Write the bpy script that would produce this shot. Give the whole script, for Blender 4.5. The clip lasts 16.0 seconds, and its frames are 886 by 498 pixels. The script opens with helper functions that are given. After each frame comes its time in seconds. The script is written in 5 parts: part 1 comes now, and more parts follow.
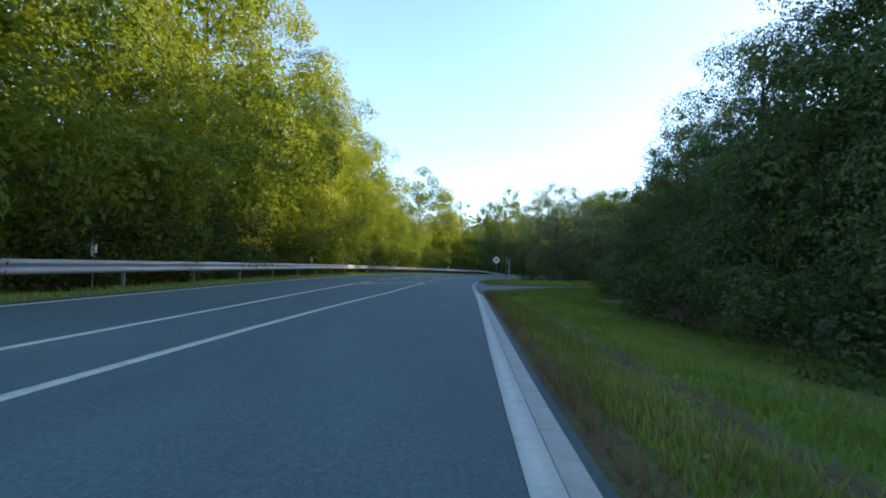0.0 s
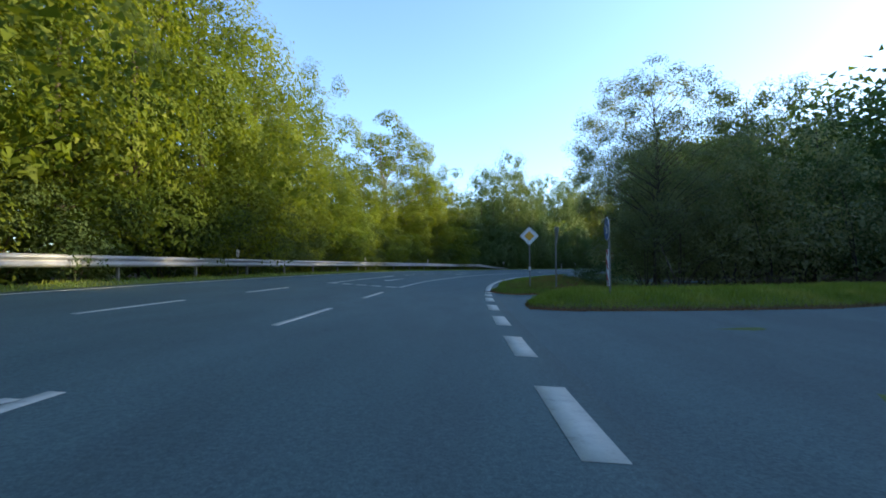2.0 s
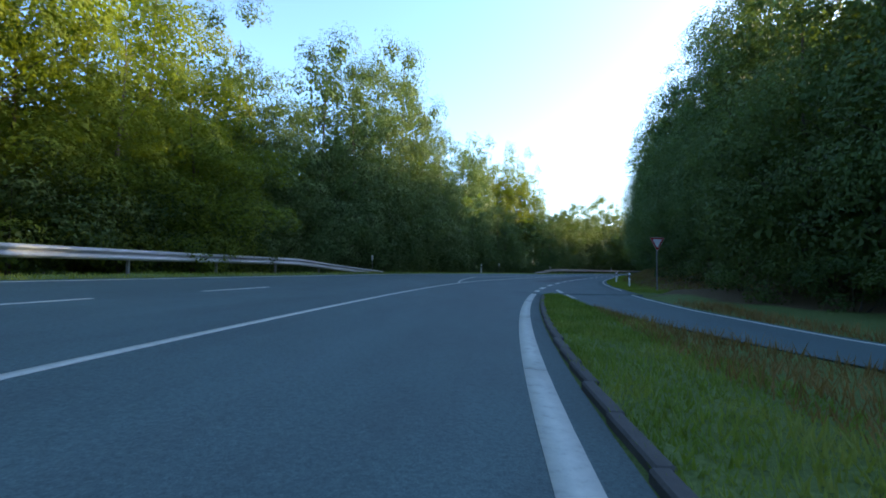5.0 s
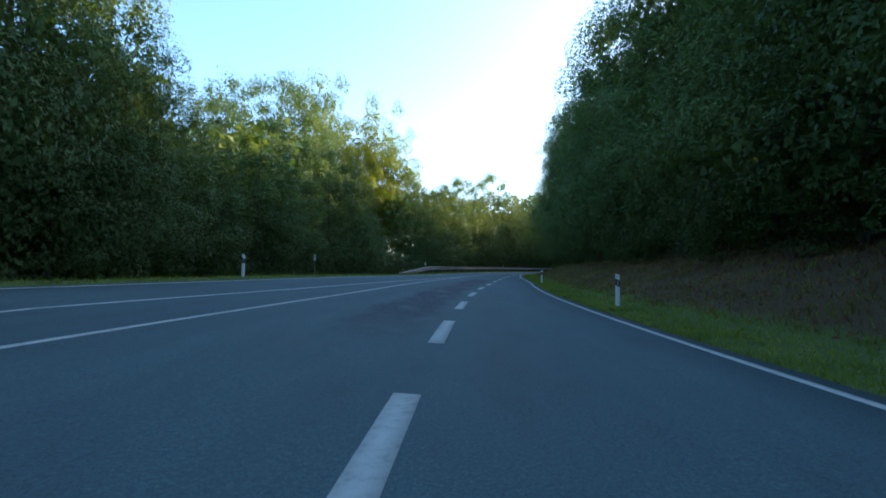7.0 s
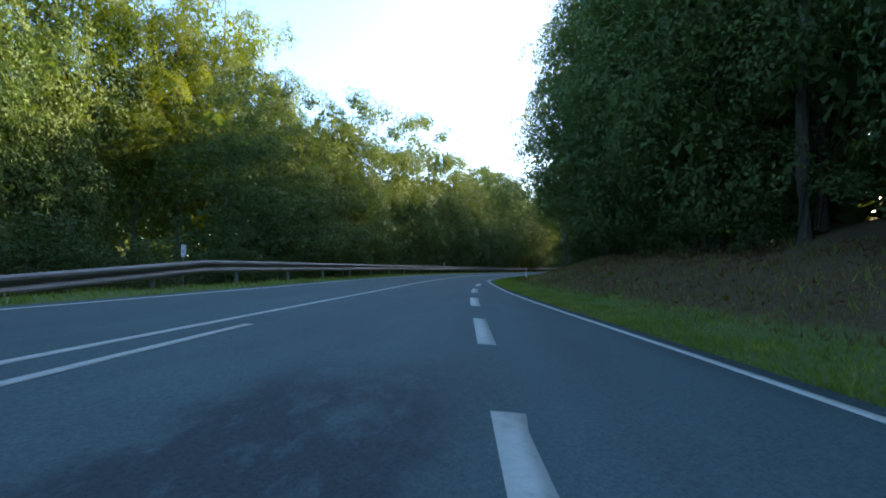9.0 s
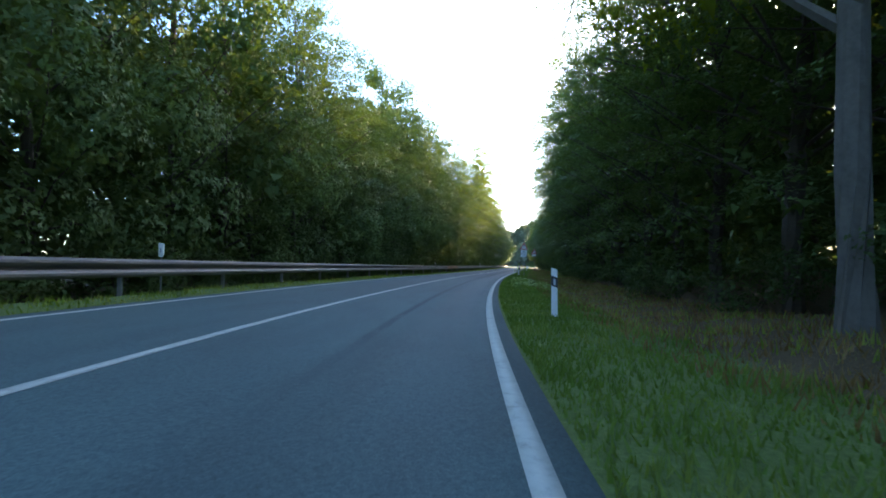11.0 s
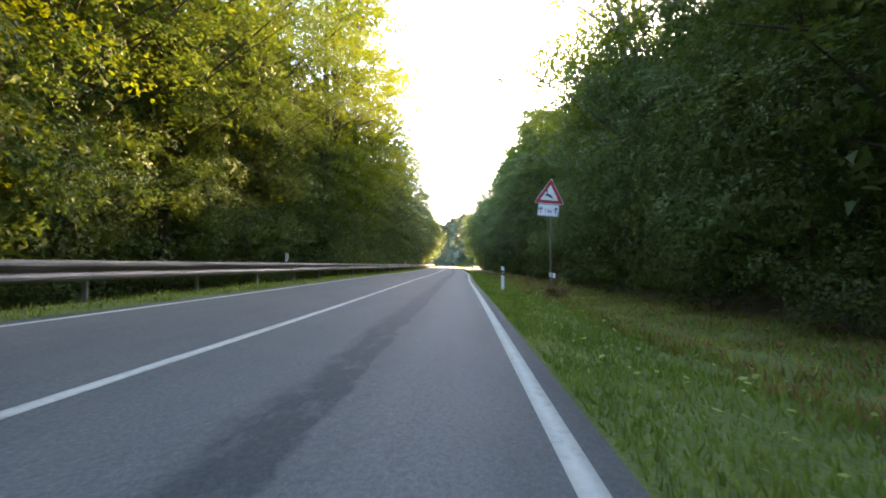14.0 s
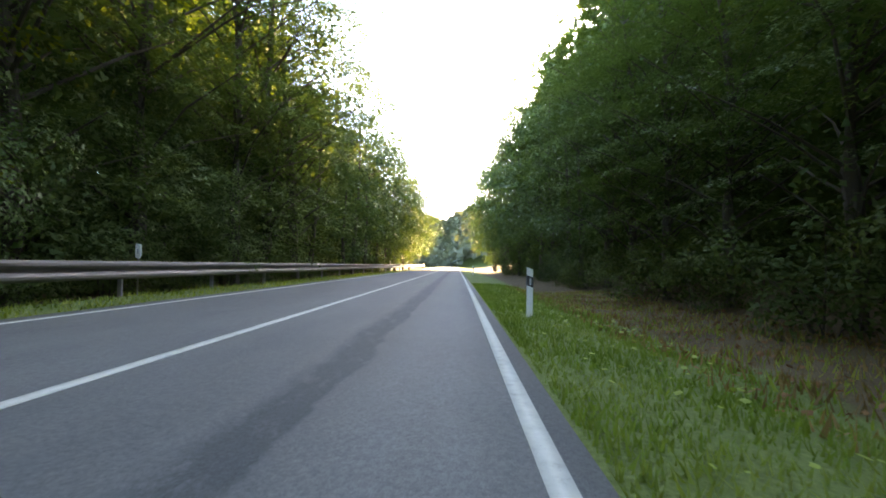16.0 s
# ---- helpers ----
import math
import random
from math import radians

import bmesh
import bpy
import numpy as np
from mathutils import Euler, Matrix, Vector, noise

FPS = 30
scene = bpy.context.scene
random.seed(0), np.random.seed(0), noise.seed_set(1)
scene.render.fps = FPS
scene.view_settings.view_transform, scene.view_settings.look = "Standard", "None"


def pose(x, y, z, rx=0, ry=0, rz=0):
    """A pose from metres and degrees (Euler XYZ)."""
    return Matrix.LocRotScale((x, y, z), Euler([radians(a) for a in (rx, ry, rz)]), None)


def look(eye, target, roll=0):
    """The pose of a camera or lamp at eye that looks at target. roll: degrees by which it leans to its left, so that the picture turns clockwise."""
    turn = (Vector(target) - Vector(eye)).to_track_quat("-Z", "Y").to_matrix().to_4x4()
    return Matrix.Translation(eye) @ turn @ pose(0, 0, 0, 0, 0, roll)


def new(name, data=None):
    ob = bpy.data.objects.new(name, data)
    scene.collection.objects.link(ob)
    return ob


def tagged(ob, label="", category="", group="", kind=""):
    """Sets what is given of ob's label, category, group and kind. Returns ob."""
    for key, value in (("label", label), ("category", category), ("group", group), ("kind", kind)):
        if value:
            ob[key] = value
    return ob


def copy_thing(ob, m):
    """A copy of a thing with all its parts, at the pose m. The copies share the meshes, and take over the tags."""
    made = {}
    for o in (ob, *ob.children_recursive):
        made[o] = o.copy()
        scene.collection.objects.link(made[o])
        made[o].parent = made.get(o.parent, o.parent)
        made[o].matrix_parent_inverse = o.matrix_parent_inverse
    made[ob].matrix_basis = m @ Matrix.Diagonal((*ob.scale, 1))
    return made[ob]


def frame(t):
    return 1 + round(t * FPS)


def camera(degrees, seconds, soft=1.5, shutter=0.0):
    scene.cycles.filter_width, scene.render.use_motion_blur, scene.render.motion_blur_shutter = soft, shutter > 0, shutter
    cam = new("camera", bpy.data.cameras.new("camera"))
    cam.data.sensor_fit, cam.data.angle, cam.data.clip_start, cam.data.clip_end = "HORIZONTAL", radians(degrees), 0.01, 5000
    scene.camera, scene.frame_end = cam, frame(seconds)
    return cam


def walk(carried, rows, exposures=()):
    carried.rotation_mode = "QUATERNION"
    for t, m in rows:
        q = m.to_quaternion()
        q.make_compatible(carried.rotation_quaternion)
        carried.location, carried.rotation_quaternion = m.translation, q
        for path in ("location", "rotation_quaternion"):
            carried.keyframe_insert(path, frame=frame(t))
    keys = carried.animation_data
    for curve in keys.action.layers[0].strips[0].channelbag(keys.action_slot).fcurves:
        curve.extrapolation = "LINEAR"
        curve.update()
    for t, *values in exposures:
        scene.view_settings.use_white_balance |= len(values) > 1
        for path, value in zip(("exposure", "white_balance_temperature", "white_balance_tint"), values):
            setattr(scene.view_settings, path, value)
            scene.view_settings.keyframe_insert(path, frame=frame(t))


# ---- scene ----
cam = camera(86.0, 16.0, soft=1.8, shutter=0.015)

# ------------------------------------------------------------------ the road's frame
# The road is laid out by its heading (degrees to the right of +y) along its length s; u is metres to the right of the reference line.
HEAD_S = [-140, -60, 0, 20, 40, 60, 80, 100, 120, 140, 160, 185, 210, 235, 260, 400, 760]
HEAD_A = [-12, -7.97, -1.4, 1.14, 4.94, 11.13, 18.95, 26.77, 33.64, 39.26, 44.34, 50.89, 57.01, 60.52, 60.62, 60.3, 60.3]
S_ALL = np.arange(-140.0, 760.5, 0.5)
_h = np.radians(np.interp(S_ALL, HEAD_S, HEAD_A))
_x = np.concatenate([[0], np.cumsum(np.sin((_h[1:] + _h[:-1]) / 2)) * 0.5])
_y = np.concatenate([[0], np.cumsum(np.cos((_h[1:] + _h[:-1]) / 2)) * 0.5])
_k = int(np.argmin(abs(S_ALL)))
REF_X, REF_Y, REF_H = _x - _x[_k] + 0.266, _y - _y[_k], _h


def smooth_table(knots, width=7.0):
    """A smooth lateral offset over s from knots (s, u)."""
    ks, ku = zip(*knots)
    v = np.interp(S_ALL, ks, ku)
    n = int(width * 2)
    w = np.hanning(2 * n + 1)
    return np.convolve(np.pad(v, n, mode="edge"), w / w.sum(), mode="valid")


# right edge of the through lane, its left line, the centre line, the far edge line, the outer edge of the joining lane
EDGE = smooth_table([(-60, -.7), (-14, -.72), (0, .03), (10, .74), (20, 1.23), (30, 1.29), (40, 1.18), (50, .94), (60, .62), (70, .52), (80, .55), (90, .97), (100, 1.38), (110, 1.62), (120, 1.85), (130, 1.93), (140, 1.87), (150, 1.82), (160, 1.4), (170, .62), (180, -.17), (190, -.4), (200, -.43), (220, -.27), (240, -.13), (260, .2), (280, .56), (300, .8), (320, 1.37), (340, 1.4), (400, 1.35)])
LANE = smooth_table([(-60, -3.7), (-10, -3.55), (0, -3.24), (10, -2.87), (20, -2.3), (34, -2.25), (42, -2.28), (50, -2.62), (60, -3.05), (70, -3.07), (80, -3.15), (90, -2.95), (100, -2.95), (110, -2.9), (120, -2.4), (130, -1.9), (150, -1.88), (165, -2.05)])
MID = smooth_table([(-60, -4.5), (-10, -4.4), (0, -4.52), (10, -4.65), (20, -4.95), (30, -5.22), (40, -5.42), (50, -5.78), (60, -6.4), (70, -6.7), (80, -6.72), (90, -6.4), (100, -6.2), (110, -5.77), (120, -4.9), (130, -3.8), (140, -3.15), (150, -2.6), (160, -2.48), (170, -2.6), (180, -3.15), (190, -3.6), (200, -3.78), (220, -3.65), (240, -3.5), (260, -3.0), (280, -2.57), (300, -2.4), (320, -1.93), (340, -1.9), (400, -1.95)])
FAR = smooth_table([(-60, -7.7), (-10, -7.55), (0, -7.68), (10, -7.88), (20, -8.12), (30, -8.28), (40, -8.6), (50, -9.02), (60, -9.52), (70, -9.85), (80, -9.9), (90, -9.66), (100, -9.4), (110, -8.92), (120, -8.05), (130, -7.0), (140, -6.33), (150, -5.78), (160, -5.66), (170, -5.92), (180, -6.37), (190, -6.7), (200, -6.82), (220, -6.94), (240, -6.62), (260, -6.12), (280, -5.74), (300, -5.7), (320, -5.1), (340, -5.1), (400, -5.15)])
JOIN = smooth_table([(-140, 0), (104, 6.3), (112, 6.25), (124, 5.82), (130, 5.62), (145, 5.08), (152, 4.75), (158, 4.15), (162, 3.6), (173, 1.95), (180, .8), (187, -.3), (196, -.42), (240, -.15), (760, 1.3)], 3.0)
BANK = smooth_table([(-140, .013), (0, .013), (20, .04), (40, .063), (60, .067), (80, .069), (100, .064), (120, .071), (140, .076), (160, .052), (190, .042), (240, .018), (760, .03)], 15.0)


def at(table, s):
    return np.interp(s, S_ALL, table)


def road_z(s, u):
    """Height of the road's surface: it falls to the right, and lies level outside the bend."""
    return -at(BANK, s) * np.clip(u, -13.0, 2.0)


def place(s, u, dz=0.0):
    """World place of (s, u), dz above the road's surface."""
    s, u = np.asarray(s, float), np.asarray(u, float)
    h = np.interp(s, S_ALL, REF_H)
    return np.stack([np.interp(s, S_ALL, REF_X) + u * np.cos(h), np.interp(s, S_ALL, REF_Y) - u * np.sin(h), road_z(s, u) + dz + 0 * s], -1)


def heading(s):
    """Turn about z (radians) that lays +y along the road."""
    return -float(np.interp(s, S_ALL, REF_H))


def cam_row(t, s, off, pitch):
    """A row for the stretch where the rider follows the edge line at a steady offset."""
    e = place(s, at(EDGE, s) - off)
    a = float(np.interp(s + 3, S_ALL, REF_H))
    return (t, (e[0], e[1], 0.98), (e[0] + 2 * math.sin(a), e[1] + 2 * math.cos(a), 0.98 + 2 * math.tan(radians(pitch))), 0.0)


PATH = [
    (0, (0.005, -0.004, 0.966), (0.002, 1.994, 1.063), 1.30),
    (0.5, (0.263, 7.343, 0.975), (0.266, 9.341, 1.065), 0.53),
    (1, (0.776, 15.762, 0.975), (0.810, 17.760, 1.053), -0.05),
    (1.5, (0.988, 23.500, 1.000), (0.948, 25.498, 1.085), 1.04),
    (2, (1.281, 31.681, 0.981), (1.333, 33.678, 1.061), -0.50),
    (2.5, (1.769, 39.418, 0.975), (1.864, 41.414, 1.060), 0.23),
    (3, (2.621, 47.137, 0.966), (2.793, 49.128, 1.046), 0.42),
    (3.5, (3.710, 54.549, 0.999), (3.955, 56.533, 1.076), 0.86),
    (4, (5.080, 62.967, 0.932), (5.396, 64.940, 1.012), -0.78),
    (4.5, (7.121, 71.156, 0.969), (7.559, 73.106, 1.050), 0.29),
    (5, (9.423, 78.740, 1.011), (9.964, 80.663, 1.095), 0.58),
    (5.2, (10.371, 81.326, 0.972), (10.980, 83.229, 1.064), -0.52),
    (7.3, (28.506, 112.381, 1.084), (29.524, 114.101, 1.155), 0.53),
    (7.5, (30.284, 115.650, 1.072), (31.353, 117.339, 1.139), 0.18),
    (8, (36.098, 123.701, 1.037), (37.249, 125.335, 1.106), 0.89),
    (8.5, (41.450, 130.717, 0.970), (42.596, 132.354, 1.055), 0.97),
    (9, (47.766, 138.742, 0.968), (49.009, 140.308, 1.046), 0.17),
    (9.2, (49.782, 140.939, 0.955), (51.035, 142.497, 1.034), 0.34),
    (11.3, (83.429, 173.143, 0.988), (84.971, 174.415, 1.055), 0.15),
    (11.5, (87.527, 176.030, 1.008), (89.126, 177.228, 1.090), -1.19),
    (12, (98.706, 183.089, 0.963), (100.358, 184.214, 1.045), -0.78),
    (12.5, (109.153, 189.347, 1.037), (110.852, 190.400, 1.115), 0.00),
    (13, (119.853, 195.443, 1.034), (121.555, 196.490, 1.107), 0.17),
    (13.5, (130.862, 201.187, 0.990), (132.600, 202.173, 1.060), -0.32),
    (14, (143.040, 207.690, 0.959), (144.757, 208.713, 1.025), 0.71),
    (14.5, (154.693, 214.222, 0.970), (156.391, 215.276, 1.030), -0.04),
    (15, (167.056, 221.014, 1.003), (168.792, 222.004, 1.069), 0.38),
    (15.5, (178.823, 227.051, 0.970), (180.554, 228.050, 1.045), 0.58),
    (16, (191.131, 233.626, 0.978), (192.837, 234.667, 1.045), 0.88),
]
PATH += [cam_row(5.9, 94.2, .2, 2.5), cam_row(6.6, 106.5, -.1, 2.5), cam_row(9.9, 168.0, .25, 2.1), cam_row(10.6, 183.4, .3, 2.1)]
PATH.sort()
walk(cam, [(t, look(eye, target, roll)) for t, eye, target, roll in PATH], exposures=[
    (0.0, 2.11, 6650, 12), (0.5, 2.25, 6650, 12), (1.0, 1.93, 6050, 13), (1.5, 1.88, 6000, 12), (2.5, 1.68, 6350, 8), (3.5, 1.8, 6650, 11), (5.2, 2.11, 6050, 8), (7.5, 2.13, 6100, 5), (9.2, 2.48, 6400, 7),
    (11.4, 3.08, 6150, 8), (12.0, 3.58, 7100, 12), (12.5, 4.03, 8150, 17), (13.0, 4.08, 7950, 18), (14.0, 3.93, 8000, 18), (15.0, 3.7, 8450, 17), (16.0, 4.13, 8550, 17)])

# ------------------------------------------------------------------ sky and sun
SUN_AZ, SUN_EL = radians(86.3), radians(17.7)
world = bpy.data.worlds.new("sky")
scene.world = world
world.use_nodes = True
sky = world.node_tree.nodes.new("ShaderNodeTexSky")
sky.sky_type, sky.sun_disc, sky.sun_elevation, sky.sun_rotation = "NISHITA", False, SUN_EL, SUN_AZ
sky.air_density, sky.dust_density, sky.ozone_density, sky.altitude = 1.0, 1.5, 3.2, 200
back = world.node_tree.nodes["Background"]
back.inputs["Strength"].default_value = 0.15
world.node_tree.links.new(sky.outputs[0], back.inputs[0])
lamp = bpy.data.lights.new("sun", "SUN")
lamp.energy, lamp.angle, lamp.color = 4.8, radians(0.6), (1.0, 0.77, 0.43)
sun = new("sun", lamp)
sun.matrix_world = look((0, 0, 60), (-math.sin(SUN_AZ) * math.cos(SUN_EL), -math.cos(SUN_AZ) * math.cos(SUN_EL), 60 - math.sin(SUN_EL)))

# ------------------------------------------------------------------ materials
def material(name):
    m = bpy.data.materials.new(name)
    m.use_nodes = True
    t = m.node_tree
    return m, t, t.nodes["Principled BSDF"]


def node(t, kind, **inputs):
    n = t.nodes.new(kind)
    for k, v in inputs.items():
        n.inputs[k.replace("_", " ")].default_value = v
    return n


def ramp(t, fac, *stops):
    r = t.nodes.new("ShaderNodeValToRGB")
    while len(r.color_ramp.elements) < len(stops):
        r.color_ramp.elements.new(0.5)
    for e, (pos, col) in zip(r.color_ramp.elements, stops):
        e.position, e.color = pos, (*col, 1) if len(col) == 3 else col
    t.links.new(fac, r.inputs[0])
    return r.outputs[0]


def mix(t, fac, a, b, how="MIX"):
    m = t.nodes.new("ShaderNodeMix")
    m.data_type, m.blend_type = "RGBA", how
    for value, socket in ((fac, m.inputs[0]), (a, m.inputs[6]), (b, m.inputs[7])):
        if hasattr(value, "links"):
            t.links.new(value, socket)
        else:
            socket.default_value = value if not isinstance(value, tuple) or len(value) == 4 else (*value, 1)
    return m.outputs[2]


def noise_at(t, scale, detail=4.0, rough=0.55, vector=None, kind="Object"):
    n = node(t, "ShaderNodeTexNoise", Scale=scale, Detail=detail, Roughness=rough)
    if vector is None:
        vector = t.nodes.new("ShaderNodeTexCoord").outputs[kind]
    t.links.new(vector, n.inputs["Vector"])
    return n.outputs["Fac"]


def bump(t, height, strength, distance, p):
    b = node(t, "ShaderNodeBump", Strength=strength, Distance=distance)
    t.links.new(height, b.inputs["Height"])
    t.links.new(b.outputs[0], p.inputs["Normal"])


def stretched(t, sx, sy, uv="plan"):
    """Coordinates across (x) and along (y) the road, scaled."""
    a = t.nodes.new("ShaderNodeUVMap")
    a.uv_map = uv
    m = t.nodes.new("ShaderNodeMapping")
    m.inputs["Scale"].default_value = (sx, sy, 1)
    t.links.new(a.outputs[0], m.inputs[0])
    return m.outputs[0]


def maths(t, how, a, b=None):
    n = t.nodes.new("ShaderNodeMath")
    n.operation = how
    for value, socket in zip((a, b), n.inputs):
        if hasattr(value, "links"):
            t.links.new(value, socket)
        elif value is not None:
            socket.default_value = value
    return n.outputs[0]


def rise(t, x, lo, hi):
    """Grows smoothly from 0 at lo to 1 at hi; lo above hi falls."""
    n = t.nodes.new("ShaderNodeMapRange")
    n.interpolation_type = "SMOOTHSTEP"
    t.links.new(x, n.inputs[0])
    n.inputs[1].default_value, n.inputs[2].default_value = min(lo, hi), max(lo, hi)
    n.inputs[3].default_value, n.inputs[4].default_value = (0, 1) if lo < hi else (1, 0)
    return n.outputs[0]


def asphalt_material():
    """Old asphalt: grit, pale worn patches, and dark bitumen that has bled along the lane."""
    m, t, p = material("asphalt")
    grit, stones = noise_at(t, 90, 3, .7), noise_at(t, 28, 3, .75)
    patches = noise_at(t, 1.0, 5, .6, stretched(t, 0.55, 0.06))
    stains = noise_at(t, 1.0, 4, .6, stretched(t, 1.3, 0.4))
    blue = ramp(t, patches, (.30, (.050, .082, .084)), (.5, (.062, .099, .101)), (.70, (.076, .117, .119)))
    grey = ramp(t, patches, (.30, (.071, .080, .081)), (.5, (.086, .096, .096)), (.70, (.103, .113, .112)))
    lane = t.nodes.new("ShaderNodeUVMap")
    lane.uv_map = "lane"
    xy = t.nodes.new("ShaderNodeSeparateXYZ")
    t.links.new(lane.outputs[0], xy.inputs[0])
    x, s = xy.outputs[0], xy.outputs[1]
    # blue turns grey along the road: a white-balance shift put into the colour
    base = mix(t, rise(t, s, 200, 248), blue, grey)
    base = mix(t, ramp(t, stains, (.42, (0, 0, 0)), (.66, (.3, .3, .3))), base, (.044, .056, .060))
    slow = noise_at(t, 1.0, 5, .62, stretched(t, .9, .55, "lane"))
    fine = noise_at(t, 1.0, 6, .7, stretched(t, 5.0, 2.2, "lane"))
    xw = maths(t, "ADD", x, maths(t, "MULTIPLY", maths(t, "SUBTRACT", slow, .5), 1.3))
    bled = maths(t, "MULTIPLY", maths(t, "MULTIPLY", rise(t, xw, -2.2, -1.65), rise(t, xw, -.1, -.55)), maths(t, "MULTIPLY", rise(t, s, 119, 127), rise(t, s, 157.5, 154.5)))
    bled = maths(t, "MULTIPLY", bled, rise(t, slow, .30, .52))
    xj = maths(t, "ADD", x, maths(t, "MULTIPLY", maths(t, "SUBTRACT", slow, .5), .5))
    joint = maths(t, "MULTIPLY", maths(t, "MULTIPLY", rise(t, xj, -1.9, -1.62), rise(t, xj, -1.32, -1.40)), rise(t, s, 225, 246))
    seam = maths(t, "MULTIPLY", maths(t, "MULTIPLY", rise(t, x, -1.66, -1.58), rise(t, x, -1.44, -1.52)), rise(t, s, 194, 204))
    wear = maths(t, "MAXIMUM", maths(t, "MAXIMUM", bled, joint), maths(t, "MULTIPLY", seam, .7))
    wear = maths(t, "MULTIPLY", wear, maths(t, "ADD", rise(t, fine, .32, .55), .35))
    base = mix(t, maths(t, "MINIMUM", maths(t, "MULTIPLY", wear, .8), .9), base, (.034, .044, .048))
    track = maths(t, "MULTIPLY", maths(t, "MULTIPLY", rise(t, xj, -1.35, -.9), rise(t, xj, -.15, -.5)), rise(t, s, 190, 215))
    base = mix(t, maths(t, "MULTIPLY", track, .35), base, (.138, .145, .143))
    base = mix(t, .55, base, ramp(t, grit, (.3, (.25, .25, .25)), (.7, (.78, .78, .78))), "OVERLAY")
    base = mix(t, .5, base, ramp(t, stones, (.34, (.3, .3, .3)), (.66, (.72, .72, .72))), "OVERLAY")
    t.links.new(base, p.inputs["Base Color"])
    t.links.new(ramp(t, patches, (.3, (.82, .82, .82)), (.7, (.92, .92, .92))), p.inputs["Roughness"])
    p.inputs["Specular IOR Level"].default_value = 0.25
    bump(t, grit, .35, .006, p)
    return m


def paint_material():
    m, t, p = material("road_paint")
    wear = noise_at(t, 7, 5, .7)
    fine = noise_at(t, 60, 3, .7)
    col = ramp(t, wear, (.25, (.26, .27, .25)), (.45, (.40, .42, .38)), (.8, (.48, .50, .45)))
    col = mix(t, ramp(t, fine, (.62, (0, 0, 0)), (.72, (.7, .7, .7))), col, (.25, .26, .27))
    t.links.new(col, p.inputs["Base Color"])
    p.inputs["Roughness"].default_value = .92
    p.inputs["Specular IOR Level"].default_value = .15
    bump(t, fine, .2, .003, p)
    return m


def mottled(name, dark, light, scale=6.0, rough=.8, fine=60.0, metallic=0.0, relief=.004, seed_mix=0.0):
    m, t, p = material(name)
    a, b = noise_at(t, scale, 5, .65), noise_at(t, fine, 3, .7)
    col = mix(t, .35, ramp(t, a, (.3, dark), (.7, light)), ramp(t, b, (.3, dark), (.7, light)))
    if seed_mix:
        info = t.nodes.new("ShaderNodeObjectInfo")
        col = mix(t, seed_mix, col, ramp(t, info.outputs["Random"], (0, (.3, .3, .3)), (1, (.75, .75, .75))), "OVERLAY")
    t.links.new(col, p.inputs["Base Color"])
    p.inputs["Roughness"].default_value, p.inputs["Metallic"].default_value = rough, metallic
    bump(t, b, .3, relief, p)
    return m


def ground_material():
    m, t, p = material("grass_and_leaf_litter")
    big, mid, fine = noise_at(t, .12, 4), noise_at(t, 1.1, 5, .65), noise_at(t, 22, 4, .7)
    green = ramp(t, fine, (.25, (.058, .080, .023)), (.55, (.105, .145, .040)), (.8, (.175, .195, .075)))
    litter = ramp(t, fine, (.25, (.046, .033, .017)), (.55, (.105, .076, .040)), (.8, (.19, .14, .078)))
    a = t.nodes.new("ShaderNodeAttribute")
    a.attribute_name = "litter"
    f = t.nodes.new("ShaderNodeMath")
    f.operation = "ADD"
    t.links.new(a.outputs["Fac"], f.inputs[0])
    s = t.nodes.new("ShaderNodeMath")
    s.operation, s.inputs[1].default_value = "MULTIPLY_ADD", 0.9
    s.inputs[2].default_value = -0.45
    t.links.new(mid, s.inputs[0])
    t.links.new(s.outputs[0], f.inputs[1])
    col = mix(t, ramp(t, f.outputs[0], (.30, (0, 0, 0)), (.62, (1, 1, 1))), green, litter)
    col = mix(t, .35, col, ramp(t, big, (.3, (.35, .35, .35)), (.7, (.65, .65, .65))), "OVERLAY")
    t.links.new(col, p.inputs["Base Color"])
    p.inputs["Roughness"].default_value = .95
    p.inputs["Specular IOR Level"].default_value = .15
    bump(t, fine, .8, .05, p)
    return m


def leaf_material(name, dark, mid, light, glow=.38, sheen=.12):
    """Leaves let light through; each leaf and each plant has its own shade."""
    m, t, p = material(name)
    geo, info = t.nodes.new("ShaderNodeNewGeometry"), t.nodes.new("ShaderNodeObjectInfo")
    single = ramp(t, geo.outputs["Random Per Island"], (0, dark), (.5, mid), (1, light))
    clump = ramp(t, noise_at(t, .75, 3, .6), (.32, dark), (.5, mid), (.68, light))
    col = mix(t, .72, single, clump)
    col = mix(t, .55, col, ramp(t, info.outputs["Random"], (0, (.28, .36, .34)), (.5, (.5, .5, .5)), (1, (.70, .62, .5))), "OVERLAY")
    p.inputs["Roughness"].default_value = .62
    p.inputs["Specular IOR Level"].default_value = sheen
    t.links.new(col, p.inputs["Base Color"])
    tr = t.nodes.new("ShaderNodeBsdfTranslucent")
    bright = mix(t, 1.0, col, (1.42, 1.30, .50), "MULTIPLY")
    t.links.new(bright, tr.inputs[0])
    mx = t.nodes.new("ShaderNodeMixShader")
    mx.inputs[0].default_value = glow
    t.links.new(p.outputs[0], mx.inputs[1])
    t.links.new(tr.outputs[0], mx.inputs[2])
    t.links.new(mx.outputs[0], t.nodes["Material Output"].inputs[0])
    return m


